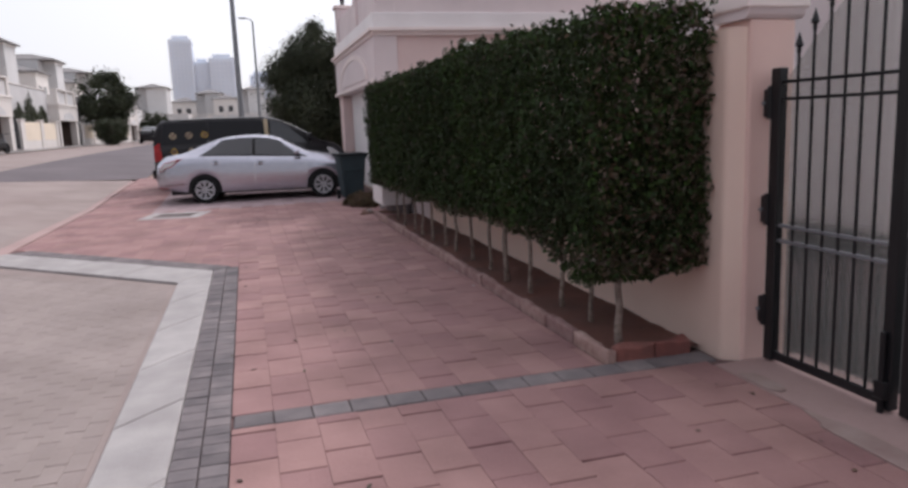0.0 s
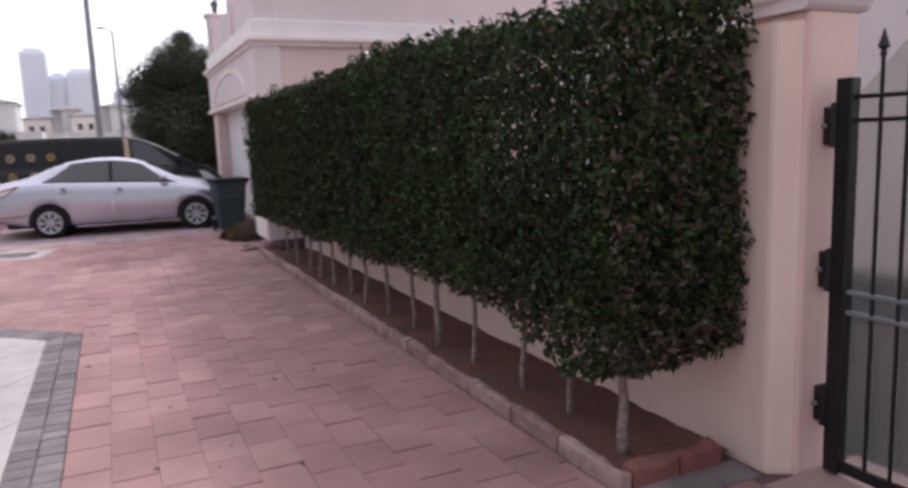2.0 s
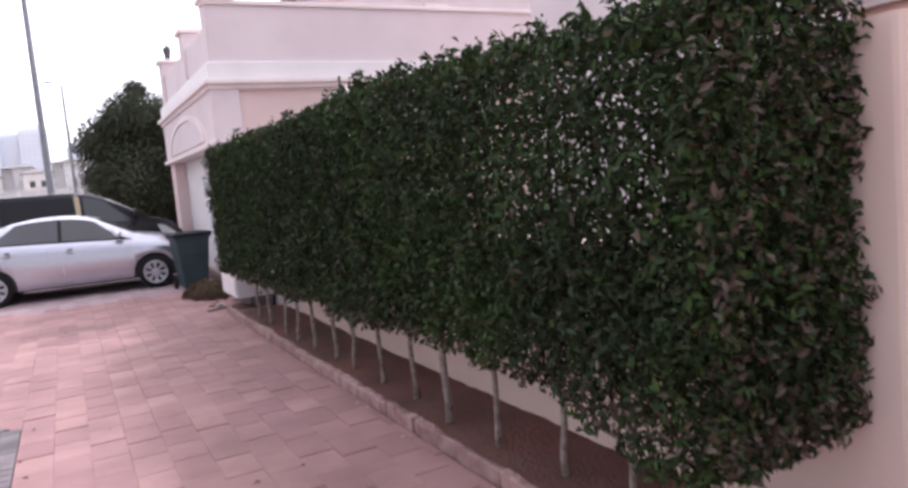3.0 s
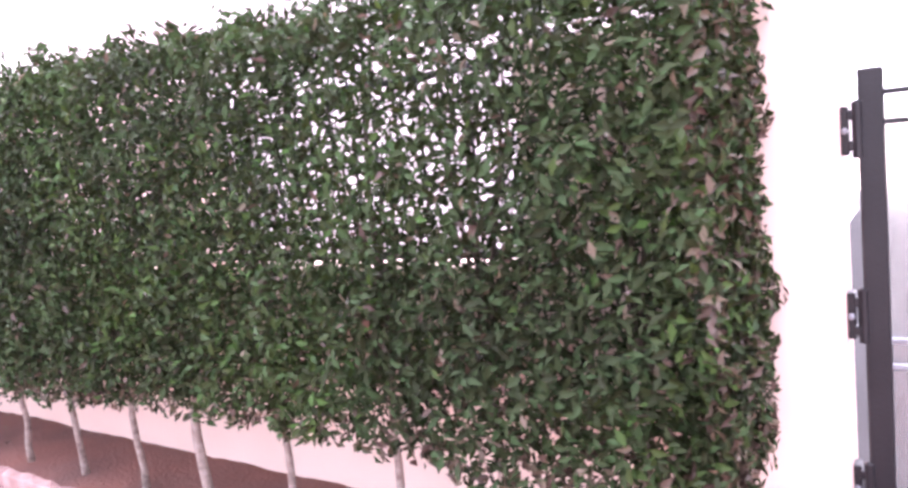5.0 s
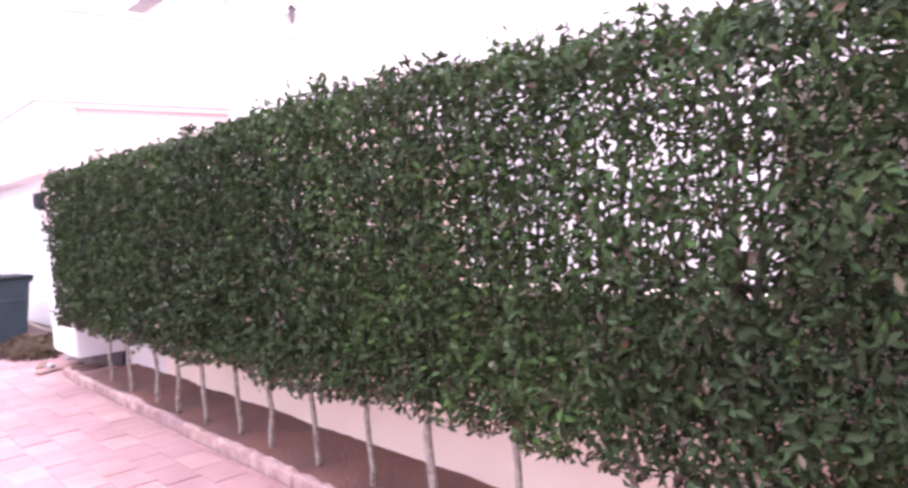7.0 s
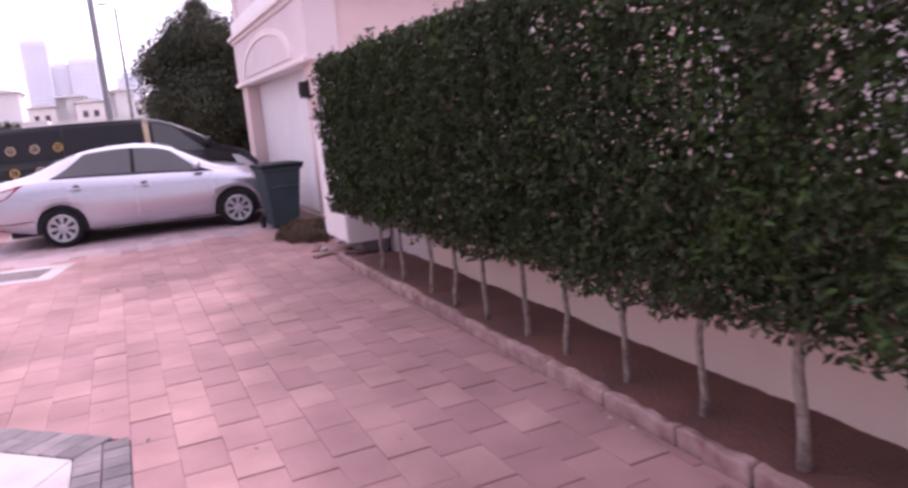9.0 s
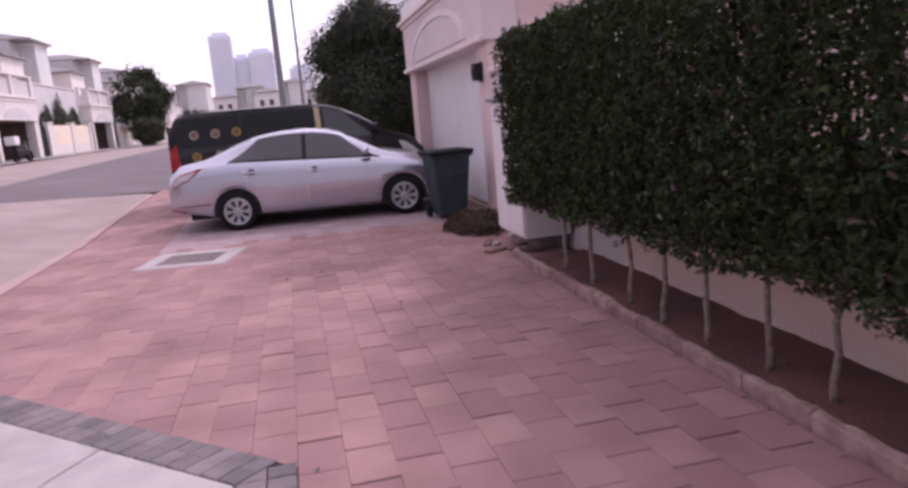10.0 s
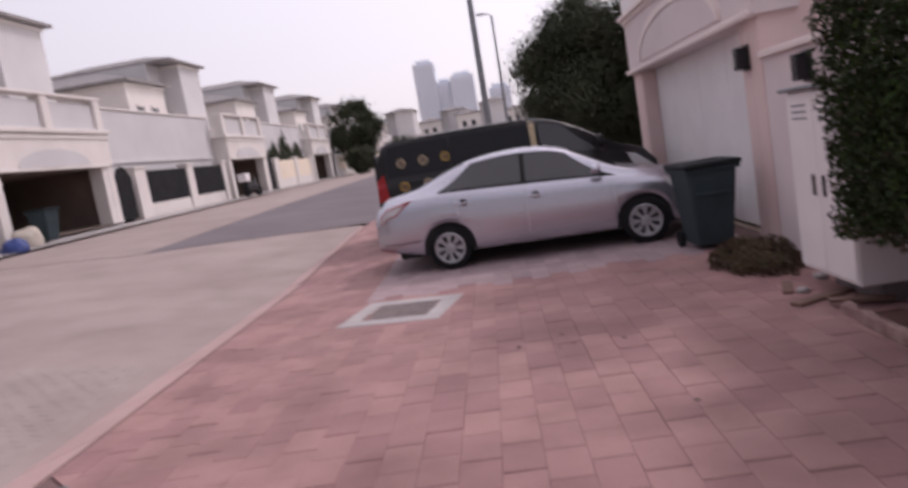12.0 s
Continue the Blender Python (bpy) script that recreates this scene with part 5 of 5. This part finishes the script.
def litter():
    """Fallen leaves scattered on paving and bed."""
    nr = np.random.default_rng(12)
    n = 170
    p = np.stack([nr.uniform(-2.6, 0.4, n), nr.uniform(-2.5, 9.5, n), np.full(n, 0.006)], 1)
    bed = (p[:, 0] > -0.16) & (p[:, 1] > -0.15) & (p[:, 1] < 7.8)
    p[bed, 2] = 0.075
    far = (p[:, 0] < -0.3) & (nr.random(n) < 0.7)
    p = p[~far]
    nor = nr.normal(size=p.shape) * 0.15 + (0, 0, 1)
    ob = new("fallen_leaves", leaf_mesh("fallen_leaves", p, nor, nr.uniform(0.025, 0.06, len(p)), M_LEAFR, nr))
    tagged(ob, "dry brown fallen leaves scattered on paving and soil", "leaves", kind="stuff")


litter()


# ---- trees, poles, distance ----
def tree(name, x, y, r, z0, z1, n, label, seed, size=(0.12, 0.26), peaks=(), trunk=0.14):
    base = g(x, y)
    t = thing(name, pose(x, y, base), label, "tree")
    rr, nr = random.Random(seed), np.random.default_rng(seed)
    part("trunk", tube([(0, 0, -0.05), (0.05, 0, z0 * 0.5), (0, 0.06, z0 + 0.3), (0.05, 0, (z0 + z1) * 0.55), (0, 0, z1 * 0.85)], [trunk * 1.3, trunk, trunk * 0.85, trunk * 0.5, 0.03], 10), M_BARK, t, smooth=True)
    limbs = bmesh.new()
    zc, zh = (z0 + z1) / 2, (z1 - z0) / 2
    centres = []
    for k in range(64):
        a, q = rr.uniform(0, 6.28), rr.uniform(-0.95, 0.95)
        rad = r * math.sqrt(max(0.05, 1 - q * q)) * rr.uniform(0.45, 0.95)
        c = (rad * math.cos(a), rad * math.sin(a), zc + q * zh * 0.92)
        centres.append((c, rr.uniform(0.17, 0.34) * r))
        if k < 24:
            s = rr.uniform(z0 * 0.8, z0 + zh)
            tube([(0, 0, s), (c[0] * 0.5, c[1] * 0.5, (s + c[2]) / 2 + 0.15), c], [trunk * 0.4, trunk * 0.22, 0.02], 6, limbs)
    for px, py, pz, pr in peaks:
        centres.append(((px, py, pz), pr))
    part("limbs", limbs, M_TWIG, t)
    per = n // len(centres)
    pts, nor = [], []
    for c, s in centres:
        d = nr.normal(size=(per, 3))
        d /= np.linalg.norm(d, axis=1, keepdims=True)
        q = d * np.minimum(1.6, np.abs(nr.normal(0.62, 0.33, per)))[:, None] * s * (1, 1, 1.1)
        pts.append(q + c)
        nor.append(d + nr.normal(size=(per, 3)) * 0.6 + (0, 0, 0.4))
    pts, nor = np.concatenate(pts), np.concatenate(nor)
    ob = new("crown", leaf_mesh("crown", pts, nor, nr.uniform(*size, len(pts)), M_LEAFT, nr))
    ob.parent = t
    tagged(ob, "uneven crown of dark green leaves", kind="stuff")


tree("tree", 0.85, 24.0, 2.2, 0.3, 4.5, 150000, "dense dark green street tree behind the van", 31, (0.06, 0.13), ((-0.6, 0, 4.3, 0.6), (-0.3, 0.2, 4.8, 0.4), (-1.7, 0, 3.3, 0.6), (-1.5, 0, 2.0, 0.7), (-0.8, 0, 2.6, 0.9), (0.2, -0.4, 3.0, 1.0), (-0.3, -0.4, 1.4, 1.0)))
tree("tree", 4.0, 26.0, 2.4, 0.9, 5.0, 14000, "dense dark green street tree behind the garage wing", 33, (0.12, 0.22))
tree("tree", -14.2, 70.0, 2.7, 1.6, 6.4, 15000, "round dark street tree beside the far villas", 35, (0.2, 0.36))
tree("tree", -11.2, 78.0, 1.6, 0.4, 2.8, 6000, "low bushy tree by the far kerb", 37, (0.16, 0.3), (), 0.08)
tree("tree", -12.9, 62.0, 1.4, 0.2, 2.1, 6000, "low bushy tree by the far kerb", 38, (0.16, 0.3), (), 0.08)


def street_pole(x, y, h, label, head=True, r=0.10):
    t = thing("street_lamp", pose(x, y, g(x, y)), label, "street lamp", "street lamps")
    part("pole", lathe([(r * 1.6, 0), (r * 1.6, 0.5), (r, 0.55), (r * 0.55, h), (0.0, h + 0.02)], 14), M_GALV, t)
    if head:
        part("arm", tube([(0, 0, h - 0.1), (-0.12, 0, h + 0.1), (-0.4, 0, h + 0.16)], [0.035, 0.03, 0.025], 8), M_GALV, t)
        part("lamp_head", box(-0.75, -0.35, -0.1, 0.1, h + 0.11, h + 0.2, 0.035), M_GALV, t)
    part("door", box(-0.06, 0.06, -r * 1.62 - 0.01, -r * 1.5, 0.1, 0.4, 0.005), M_GALV, t)


street_pole(-2.33, 30.0, 13.0, "tall grey tapered street pole beside the road", True, 0.13)
street_pole(-1.32, 40.0, 7.1, "slim grey street lamp with a short arm", True, 0.09)


def tower(x0, x1, y, h, label, floors, depth=18):
    t = thing("tower_block", pose((x0 + x1) / 2, y, 0), label, "building", "distant tower blocks")
    w = (x1 - x0) / 2
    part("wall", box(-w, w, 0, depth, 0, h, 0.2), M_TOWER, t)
    slabs = bmesh.new()
    for k in range(1, floors):
        z = h * k / floors
        box(-w - 0.25, w + 0.25, -0.5, depth * 0.5, z - 0.25, z + 0.25, 0, slabs)
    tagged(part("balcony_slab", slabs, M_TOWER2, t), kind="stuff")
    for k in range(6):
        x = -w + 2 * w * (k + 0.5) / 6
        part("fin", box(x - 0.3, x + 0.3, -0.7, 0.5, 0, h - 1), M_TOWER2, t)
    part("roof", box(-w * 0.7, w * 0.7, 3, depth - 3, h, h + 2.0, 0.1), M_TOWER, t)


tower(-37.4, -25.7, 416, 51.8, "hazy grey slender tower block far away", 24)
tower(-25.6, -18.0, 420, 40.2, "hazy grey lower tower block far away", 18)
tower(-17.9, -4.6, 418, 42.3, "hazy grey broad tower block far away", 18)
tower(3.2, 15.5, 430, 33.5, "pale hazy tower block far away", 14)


# ---- villas across the street ----
def villa(m, label, solid=False):
    """Front wall at x = 0, the house behind it at negative x; y runs along the street."""
    t = thing("villa", m, label, "house", "villas across the street")
    w = box(-6.0, 0, 6.1, 6.5, 0, 2.1, 0.02)
    box(-6.0, 0, 0.0, 0.4, 0, 2.1, 0.02, w)
    box(-6.0, -5.7, 0.4, 6.1, 0, 2.1, 0.02, w)
    box(-0.5, 0, 5.75, 6.1, 0, 2.1, 0.02, w)
    part("garage_wall", w, M_OPP, t)
    # added linings, coloured dark to give the open garage its inner shade
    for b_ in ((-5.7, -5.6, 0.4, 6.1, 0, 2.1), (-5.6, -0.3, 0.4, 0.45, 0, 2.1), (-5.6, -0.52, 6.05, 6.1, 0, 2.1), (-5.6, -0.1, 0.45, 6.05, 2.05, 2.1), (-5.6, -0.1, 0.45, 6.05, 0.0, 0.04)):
        part("garage_shade_lining", box(*b_), M_SHADE, t)
    part("garage_head", box(-6.0, 0.05, 0.0, 6.5, 2.1, 3.2, 0.02), M_OPP, t)
    n = 14
    arch = [(3.1 + 1.9 * math.cos(math.pi * k / n), 2.15 + 0.55 * math.sin(math.pi * k / n)) for k in range(n + 1)]
    part("arch_panel", prism(arch, 0.05, "x", 0.04), M_OPP2, t)
    part("cornice", box(-6.1, 0.14, -0.1, 6.6, 3.2, 3.36, 0.03), M_OPP, t)
    part("cornice_step", box(-6.05, 0.09, -0.05, 6.55, 3.02, 3.12, 0.02), M_OPP, t)
    part("garage_lintel", box(-0.1, 0.1, 0.3, 6.2, 2.04, 2.14, 0.02), M_OPP, t)
    part("terrace_coping", box(-9.05, -0.64, 6.5, 18.35, 4.3, 4.38, 0.02), M_OPP, t)
    for y in (0.0, 3.05, 6.1):
        part("parapet_pier", box(-0.4, 0.02, y, y + 0.4, 3.36, 4.5, 0.02), M_OPP, t)
    for y0, y1 in ((0.4, 3.05), (3.45, 6.1)):
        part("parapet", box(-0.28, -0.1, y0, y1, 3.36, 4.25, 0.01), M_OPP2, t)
    part("parapet_side", box(-6.0, -0.4, 6.25, 6.5, 3.36, 4.4, 0.02), M_OPP, t)
    part("parapet_rail", box(-0.42, 0.06, -0.05, 6.55, 4.4, 4.5, 0.02), M_OPP, t)
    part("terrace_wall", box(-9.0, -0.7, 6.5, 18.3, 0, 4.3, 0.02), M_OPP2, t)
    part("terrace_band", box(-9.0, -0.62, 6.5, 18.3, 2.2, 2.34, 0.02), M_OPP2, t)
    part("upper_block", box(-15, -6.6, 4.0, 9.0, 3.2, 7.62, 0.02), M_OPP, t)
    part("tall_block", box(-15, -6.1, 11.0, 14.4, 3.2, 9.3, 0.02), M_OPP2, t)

    def hip(x0, x1, y0, y1, z, h, name):
        tmp = bmesh.new()
        a = [tmp.verts.new(p) for p in ((x0, y0, z), (x1, y0, z), (x1, y1, z), (x0, y1, z))]
        b = [tmp.verts.new((p.co.x, p.co.y, z - 0.14)) for p in a]
        xm, ym, k = (x0 + x1) / 2, (y0 + y1) / 2, (y1 - y0) / 2
        r = [tmp.verts.new((x0 + k, ym, z + h)), tmp.verts.new((x1 - k, ym, z + h))]
        tmp.faces.new((a[0], a[1], r[1], r[0])), tmp.faces.new((a[2], a[3], r[0], r[1]))
        tmp.faces.new((a[1], a[2], r[1])), tmp.faces.new((a[3], a[0], r[0]))
        for i in range(4):
            tmp.faces.new((a[i], b[i], b[(i + 1) % 4], a[(i + 1) % 4]))
        tmp.faces.new(b)
        bmesh.ops.recalc_face_normals(tmp, faces=tmp.faces)
        part(name, tmp, M_ROOF, t)
    hip(-15.5, -6.2, 3.6, 9.4, 7.75, 0.9, "roof")
    hip(-15.5, -5.7, 9.0, 14.8, 9.42, 0.8, "roof")
    part("stair_block", box(-15, -7.4, 9.0, 11.0, 3.2, 9.3, 0.02), M_OPP2, t)
    for x0, x1, y0, y1, z in ((-15.1, -6.5, 3.9, 9.1, 7.42), (-15.1, -6.0, 10.9, 14.5, 9.08)):
        part("eaves_band", box(x0, x1, y0, y1, z, z + 0.16, 0.02), M_OPP, t)
    for y in (5.0, 6.9):
        wn_ = part("window", box(-6.64, -6.57, y, y + 0.9, 5.0, 6.2, 0.01), M_TINT, t)
        part("window_frame", box(-6.6, -6.50, y - 0.1, y + 1.0, 6.2, 6.34, 0.01), M_OPP, wn_)
        part("window_sill", box(-6.6, -6.46, y - 0.1, y + 1.0, 4.88, 5.0, 0.01), M_OPP, wn_)
    gate = part("gate", prism([(6.75, 0.05), (8.0, 0.05), (8.0, 1.6), (7.7, 1.95), (7.37, 2.05), (7.05, 1.95), (6.75, 1.6)], 0.05, "x", -0.2), M_PANEL, t)
    part("gate_frame", box(-0.22, -0.12, 6.7, 6.78, 0, 1.7, 0.01), M_IRON, gate)
    fence = part("fence_wall", box(-0.35, -0.1, 8.1, 17.7, -0.1, 0.62, 0.02), M_OPP, t)
    for y, w_ in ((8.1, 0.9), (12.95, 0.7), (17.3, 0.5)):
        part("fence_pier", box(-0.42, -0.02, y, y + w_, -0.1, 1.9, 0.02), M_OPP, fence)
        part("pier_cap", box(-0.48, 0.04, y - 0.06, y + w_ + 0.06, 1.9, 2.0, 0.02), M_OPP, fence)
    for y0, y1 in ((9.0, 12.95), (13.65, 17.3)):
        if solid:
            part("fence_panel", box(-0.36, -0.09, y0, y1, 0.6, 1.82, 0.01), M_CREAMWALL, fence, "solid cream fence panel")
        else:
            part("fence_panel", box(-0.27, -0.09, y0, y1, 0.5, 1.82, 0.01), M_PANEL, fence, "black sheeted iron fence panel")
    return t


VX = -16.0
unit = villa(pose(VX, 22.2, 0.95), "ivory two-storey villa with garage, terrace and hipped roof")
walled = villa(pose(VX, 22.2 + 18.4, 0.95), "ivory two-storey villa with a solid cream garden wall", True)
copy_thing(unit, pose(VX, 22.2 - 18.4, 0.95))
for k in (2, 3, 4):
    copy_thing(walled, pose(VX, 22.2 + 18.4 * k, 0.95))
# far rows
for x, y, yaw in ((-30, 135, -90), (-12, 150, -90), (7, 142, -90), (26, 140, -90), (-48, 128, -90), (-21, 160, -90), (-2, 165, -90)):
    copy_thing(unit, pose(x, y, 0.95, 0, 0, yaw))
for k in range(3):
    copy_thing(unit, pose(6.5, 58 + 18.4 * k, 0.95, 0, 0, 180))
for k, (y, h) in enumerate(((50.8, 3.0), (53.6, 3.5), (56.4, 3.1))):
    shrub("shrub", -16.62, y, 0.3, 1.9, h, 6000, M_LEAFT, "green shrub growing above the garden wall", 41 + k, (0.10, 0.22), 0.9)
copy_thing(bin0, pose(-15.45, 23.2, g(-15.45, 23.2) + 0.056, 0, 0, 80))


def sack(x, y, s, material, label, seed):
    tmp = bmesh.new()
    bmesh.ops.create_icosphere(tmp, subdivisions=3, radius=s)
    for v in tmp.verts:
        v.co *= 1 + 0.30 * noise.noise(v.co / s * 1.6 + Vector((seed, 0, 0))) + 0.12 * noise.noise(v.co / s * 5 + Vector((seed, 3, 0)))
        v.co.z = max(v.co.z * 0.9, -s * 0.55)
    ob = new("sack", mesh_of(tmp, "sack", material, True))
    ob.location = (x, y, g(x, y) + s * 0.55 - 0.02)
    tagged(ob, label, "sack", "sacks by the far bin")


sack(-15.4, 22.2, 0.42, M_SACK, "bulging beige sack beside the far bin", 3)
sack(-14.9, 20.9, 0.3, M_BLUE, "small blue sack beside the far bin", 5)


def motorbike(m, label):
    t = thing("scooter", m, label, "scooter")
    for x in (-0.6, 0.6):
        part("wheel", lathe([(0.16, -0.05), (0.27, -0.06), (0.3, 0.0), (0.27, 0.06), (0.16, 0.05)], 20, "y"), M_TYRE, t, at=pose(x, 0, 0.3))
    part("seat", box(-0.7, 0.15, -0.14, 0.14, 0.65, 0.82, 0.05), M_IRON, t)
    part("body", box(-0.75, 0.4, -0.17, 0.17, 0.32, 0.66, 0.07), M_IRON, t)
    part("fork", tube([(0.6, 0, 0.3), (0.45, 0, 0.75), (0.36, 0, 1.05)], [0.04, 0.04, 0.03], 8), M_GALV, t)
    part("handlebar", tube([(0.34, -0.33, 1.08), (0.38, 0, 1.04), (0.34, 0.33, 1.08)], [0.02, 0.02, 0.02], 6), M_IRON, t)
    part("top_box", box(-0.95, -0.5, -0.25, 0.25, 0.85, 1.25, 0.04), M_WHITE, t, "white delivery box")


motorbike(pose(-14.9, 40.2, g(-14.9, 40.2), 0, 0, 80), "dark scooter with a white box parked by a garage")
sedan(pose(-10.4, 66, g(-10.4, 66), 0, 0, 95), "dark saloon car parked along the far street", M_BLACKCAR)

# ---- paving pieces ----
pieces, cut_pieces = paving_pieces()


def clip_left(poly):
    """The part of a block to the right of the slanting border."""
    out = []
    side = [x - (-2.45 - (y - 4.27) * 1.05) for x, y in poly]
    for k in range(len(poly)):
        (ax, ay), (bx, by), sa_, sb_ = poly[k - 1], poly[k], side[k - 1], side[k]
        if sa_ * sb_ < 0:
            f = sa_ / (sa_ - sb_)
            out.append((ax + (bx - ax) * f, ay + (by - ay) * f))
        if sb_ >= 0:
            out.append((bx, by))
    return out


for x0, x1, a, b in cut_pieces:
    poly = clip_left([(x0 + 0.001, a + 0.003), (x1 - 0.001, a + 0.003), (x1 - 0.001, b - 0.003), (x0 + 0.001, b - 0.003)])
    if len(poly) > 2:
        cx, cy = sum(q[0] for q in poly) / len(poly), sum(q[1] for q in poly) / len(poly)
        part("paver", prism([(u - cx, v - cy) for u, v in poly], 0.04, "z", -0.036), M_PAVER, pavement, at=pose(cx, cy, 0.0))
full = block_mesh("paver", M_PAVER, PIECE_W - 0.002, PIECE_L - 0.009, 0.045, 0.004, 0.0006)
near = [p for p in pieces if -1.9 < p[2] < 6.0 and p[0] > -3.4][:300]
taken = set(near)
for x0, x1, a, b, dz, tx, ty in near:
    ob = new("paver", full)
    ob.parent = pavement
    gap = 0.002 + 0.012 * (0.5 + 0.5 * noise.noise((x0 * 31.7, a * 17.3, 2.5))) ** 1.5
    ob.matrix_basis = pose((x0 + x1) / 2, (a + b) / 2, 0.004 + dz, tx, ty, 3 * tx * ty) @ Matrix.Diagonal(((x1 - x0 - 0.0007) / (PIECE_W - 0.002), (b - a - gap) / (PIECE_L - 0.009), 1, 1))
rest = [p for p in pieces if p not in taken]
# the greyer field stops at x -4.3, where the saloon's shade ends
for name, rows, material in (("paver_field", [(p[0], p[1], p[2], p[3], 0.004 + p[4]) for p in rest if p[2] < 11.0 or p[0] < -4.3], M_PAVER_J), ("drive_field", [(p[0], p[1], p[2], p[3], 0.004 + p[4]) for p in rest if p[2] >= 11.0 and p[0] >= -4.3], M_DRIVE)):
    ob = new(name, raw_mesh(name, *joined_blocks(rows), material))
    ob.parent = pavement
    tagged(ob, "further paving blocks", kind="stuff")

# dark border along the kerb and across the pavement
rng = random.Random(17)
dark = block_mesh("border_block", M_DARK, 0.128, 0.112)
rows = []
y = -7.9
while y < 4.3:
    for c in (-2.653, -2.52):
        if y > -2.6:
            ob = new("border_block", dark)
            ob.parent = pavement
            ob.matrix_basis = pose(c, y, 0.007 + rng.uniform(-0.003, 0.002), rng.uniform(-0.6, 0.6), rng.uniform(-0.6, 0.6), rng.uniform(-1, 1))
        else:
            rows.append((c - 0.064, c + 0.064, y - 0.056, y + 0.056, 0.006))
    y += 0.117
length = math.hypot(2.78, 2.64)
for k in range(int(length / 0.117)):
    s = (k + 0.5) * 0.117 / length
    for off in (0.066, 0.186):
        px, py = -2.72 - 2.78 * s + off * 0.73, 4.20 + 2.64 * s + off * 0.68
        ob = new("border_block", dark)
        ob.parent = pavement
        ob.matrix_basis = pose(px, py, 0.011 + rng.uniform(-0.002, 0.002), 0, 0, 43 + rng.uniform(-1, 1))
band = block_mesh("band_block", M_DARK, 0.2, 0.172)
x = -2.34
while x < 0.42:
    ob = new("band_block", band)
    ob.parent = pavement
    ob.matrix_basis = pose(x, (BAND0 + BAND1) / 2, 0.007 + rng.uniform(-0.002, 0.002), rng.uniform(-0.5, 0.5), rng.uniform(-0.5, 0.5), rng.uniform(-1, 1))
    x += 0.205
ob = new("border_field", raw_mesh("border_field", *joined_blocks(rows), M_DARK))
ob.parent = pavement
tagged(ob, "further dark border blocks", kind="stuff")

# small beige blocks of the road bay
blocks = []
x = -7.2
i = 0
while x < -3.07:
    y = -4.0 + (i % 2) * 0.1
    while y < 9.5:
        edge = -3.07 if y < 3.5 else max(-5.85, -3.1 - (y + 0.2 - 3.65) * 1.05)
        if x + 0.1 < edge:
            blocks.append((x, x + 0.1, y, y + 0.2, -0.019 + rng.uniform(-0.0008, 0.0008)))
        y += 0.2
    x += 0.1
    i += 1
ob = tagged(new("road_blocks", raw_mesh("road_blocks", *joined_blocks(blocks, 0.001, 0.006), M_ROAD)), "small beige road paving blocks", "paving", kind="stuff")
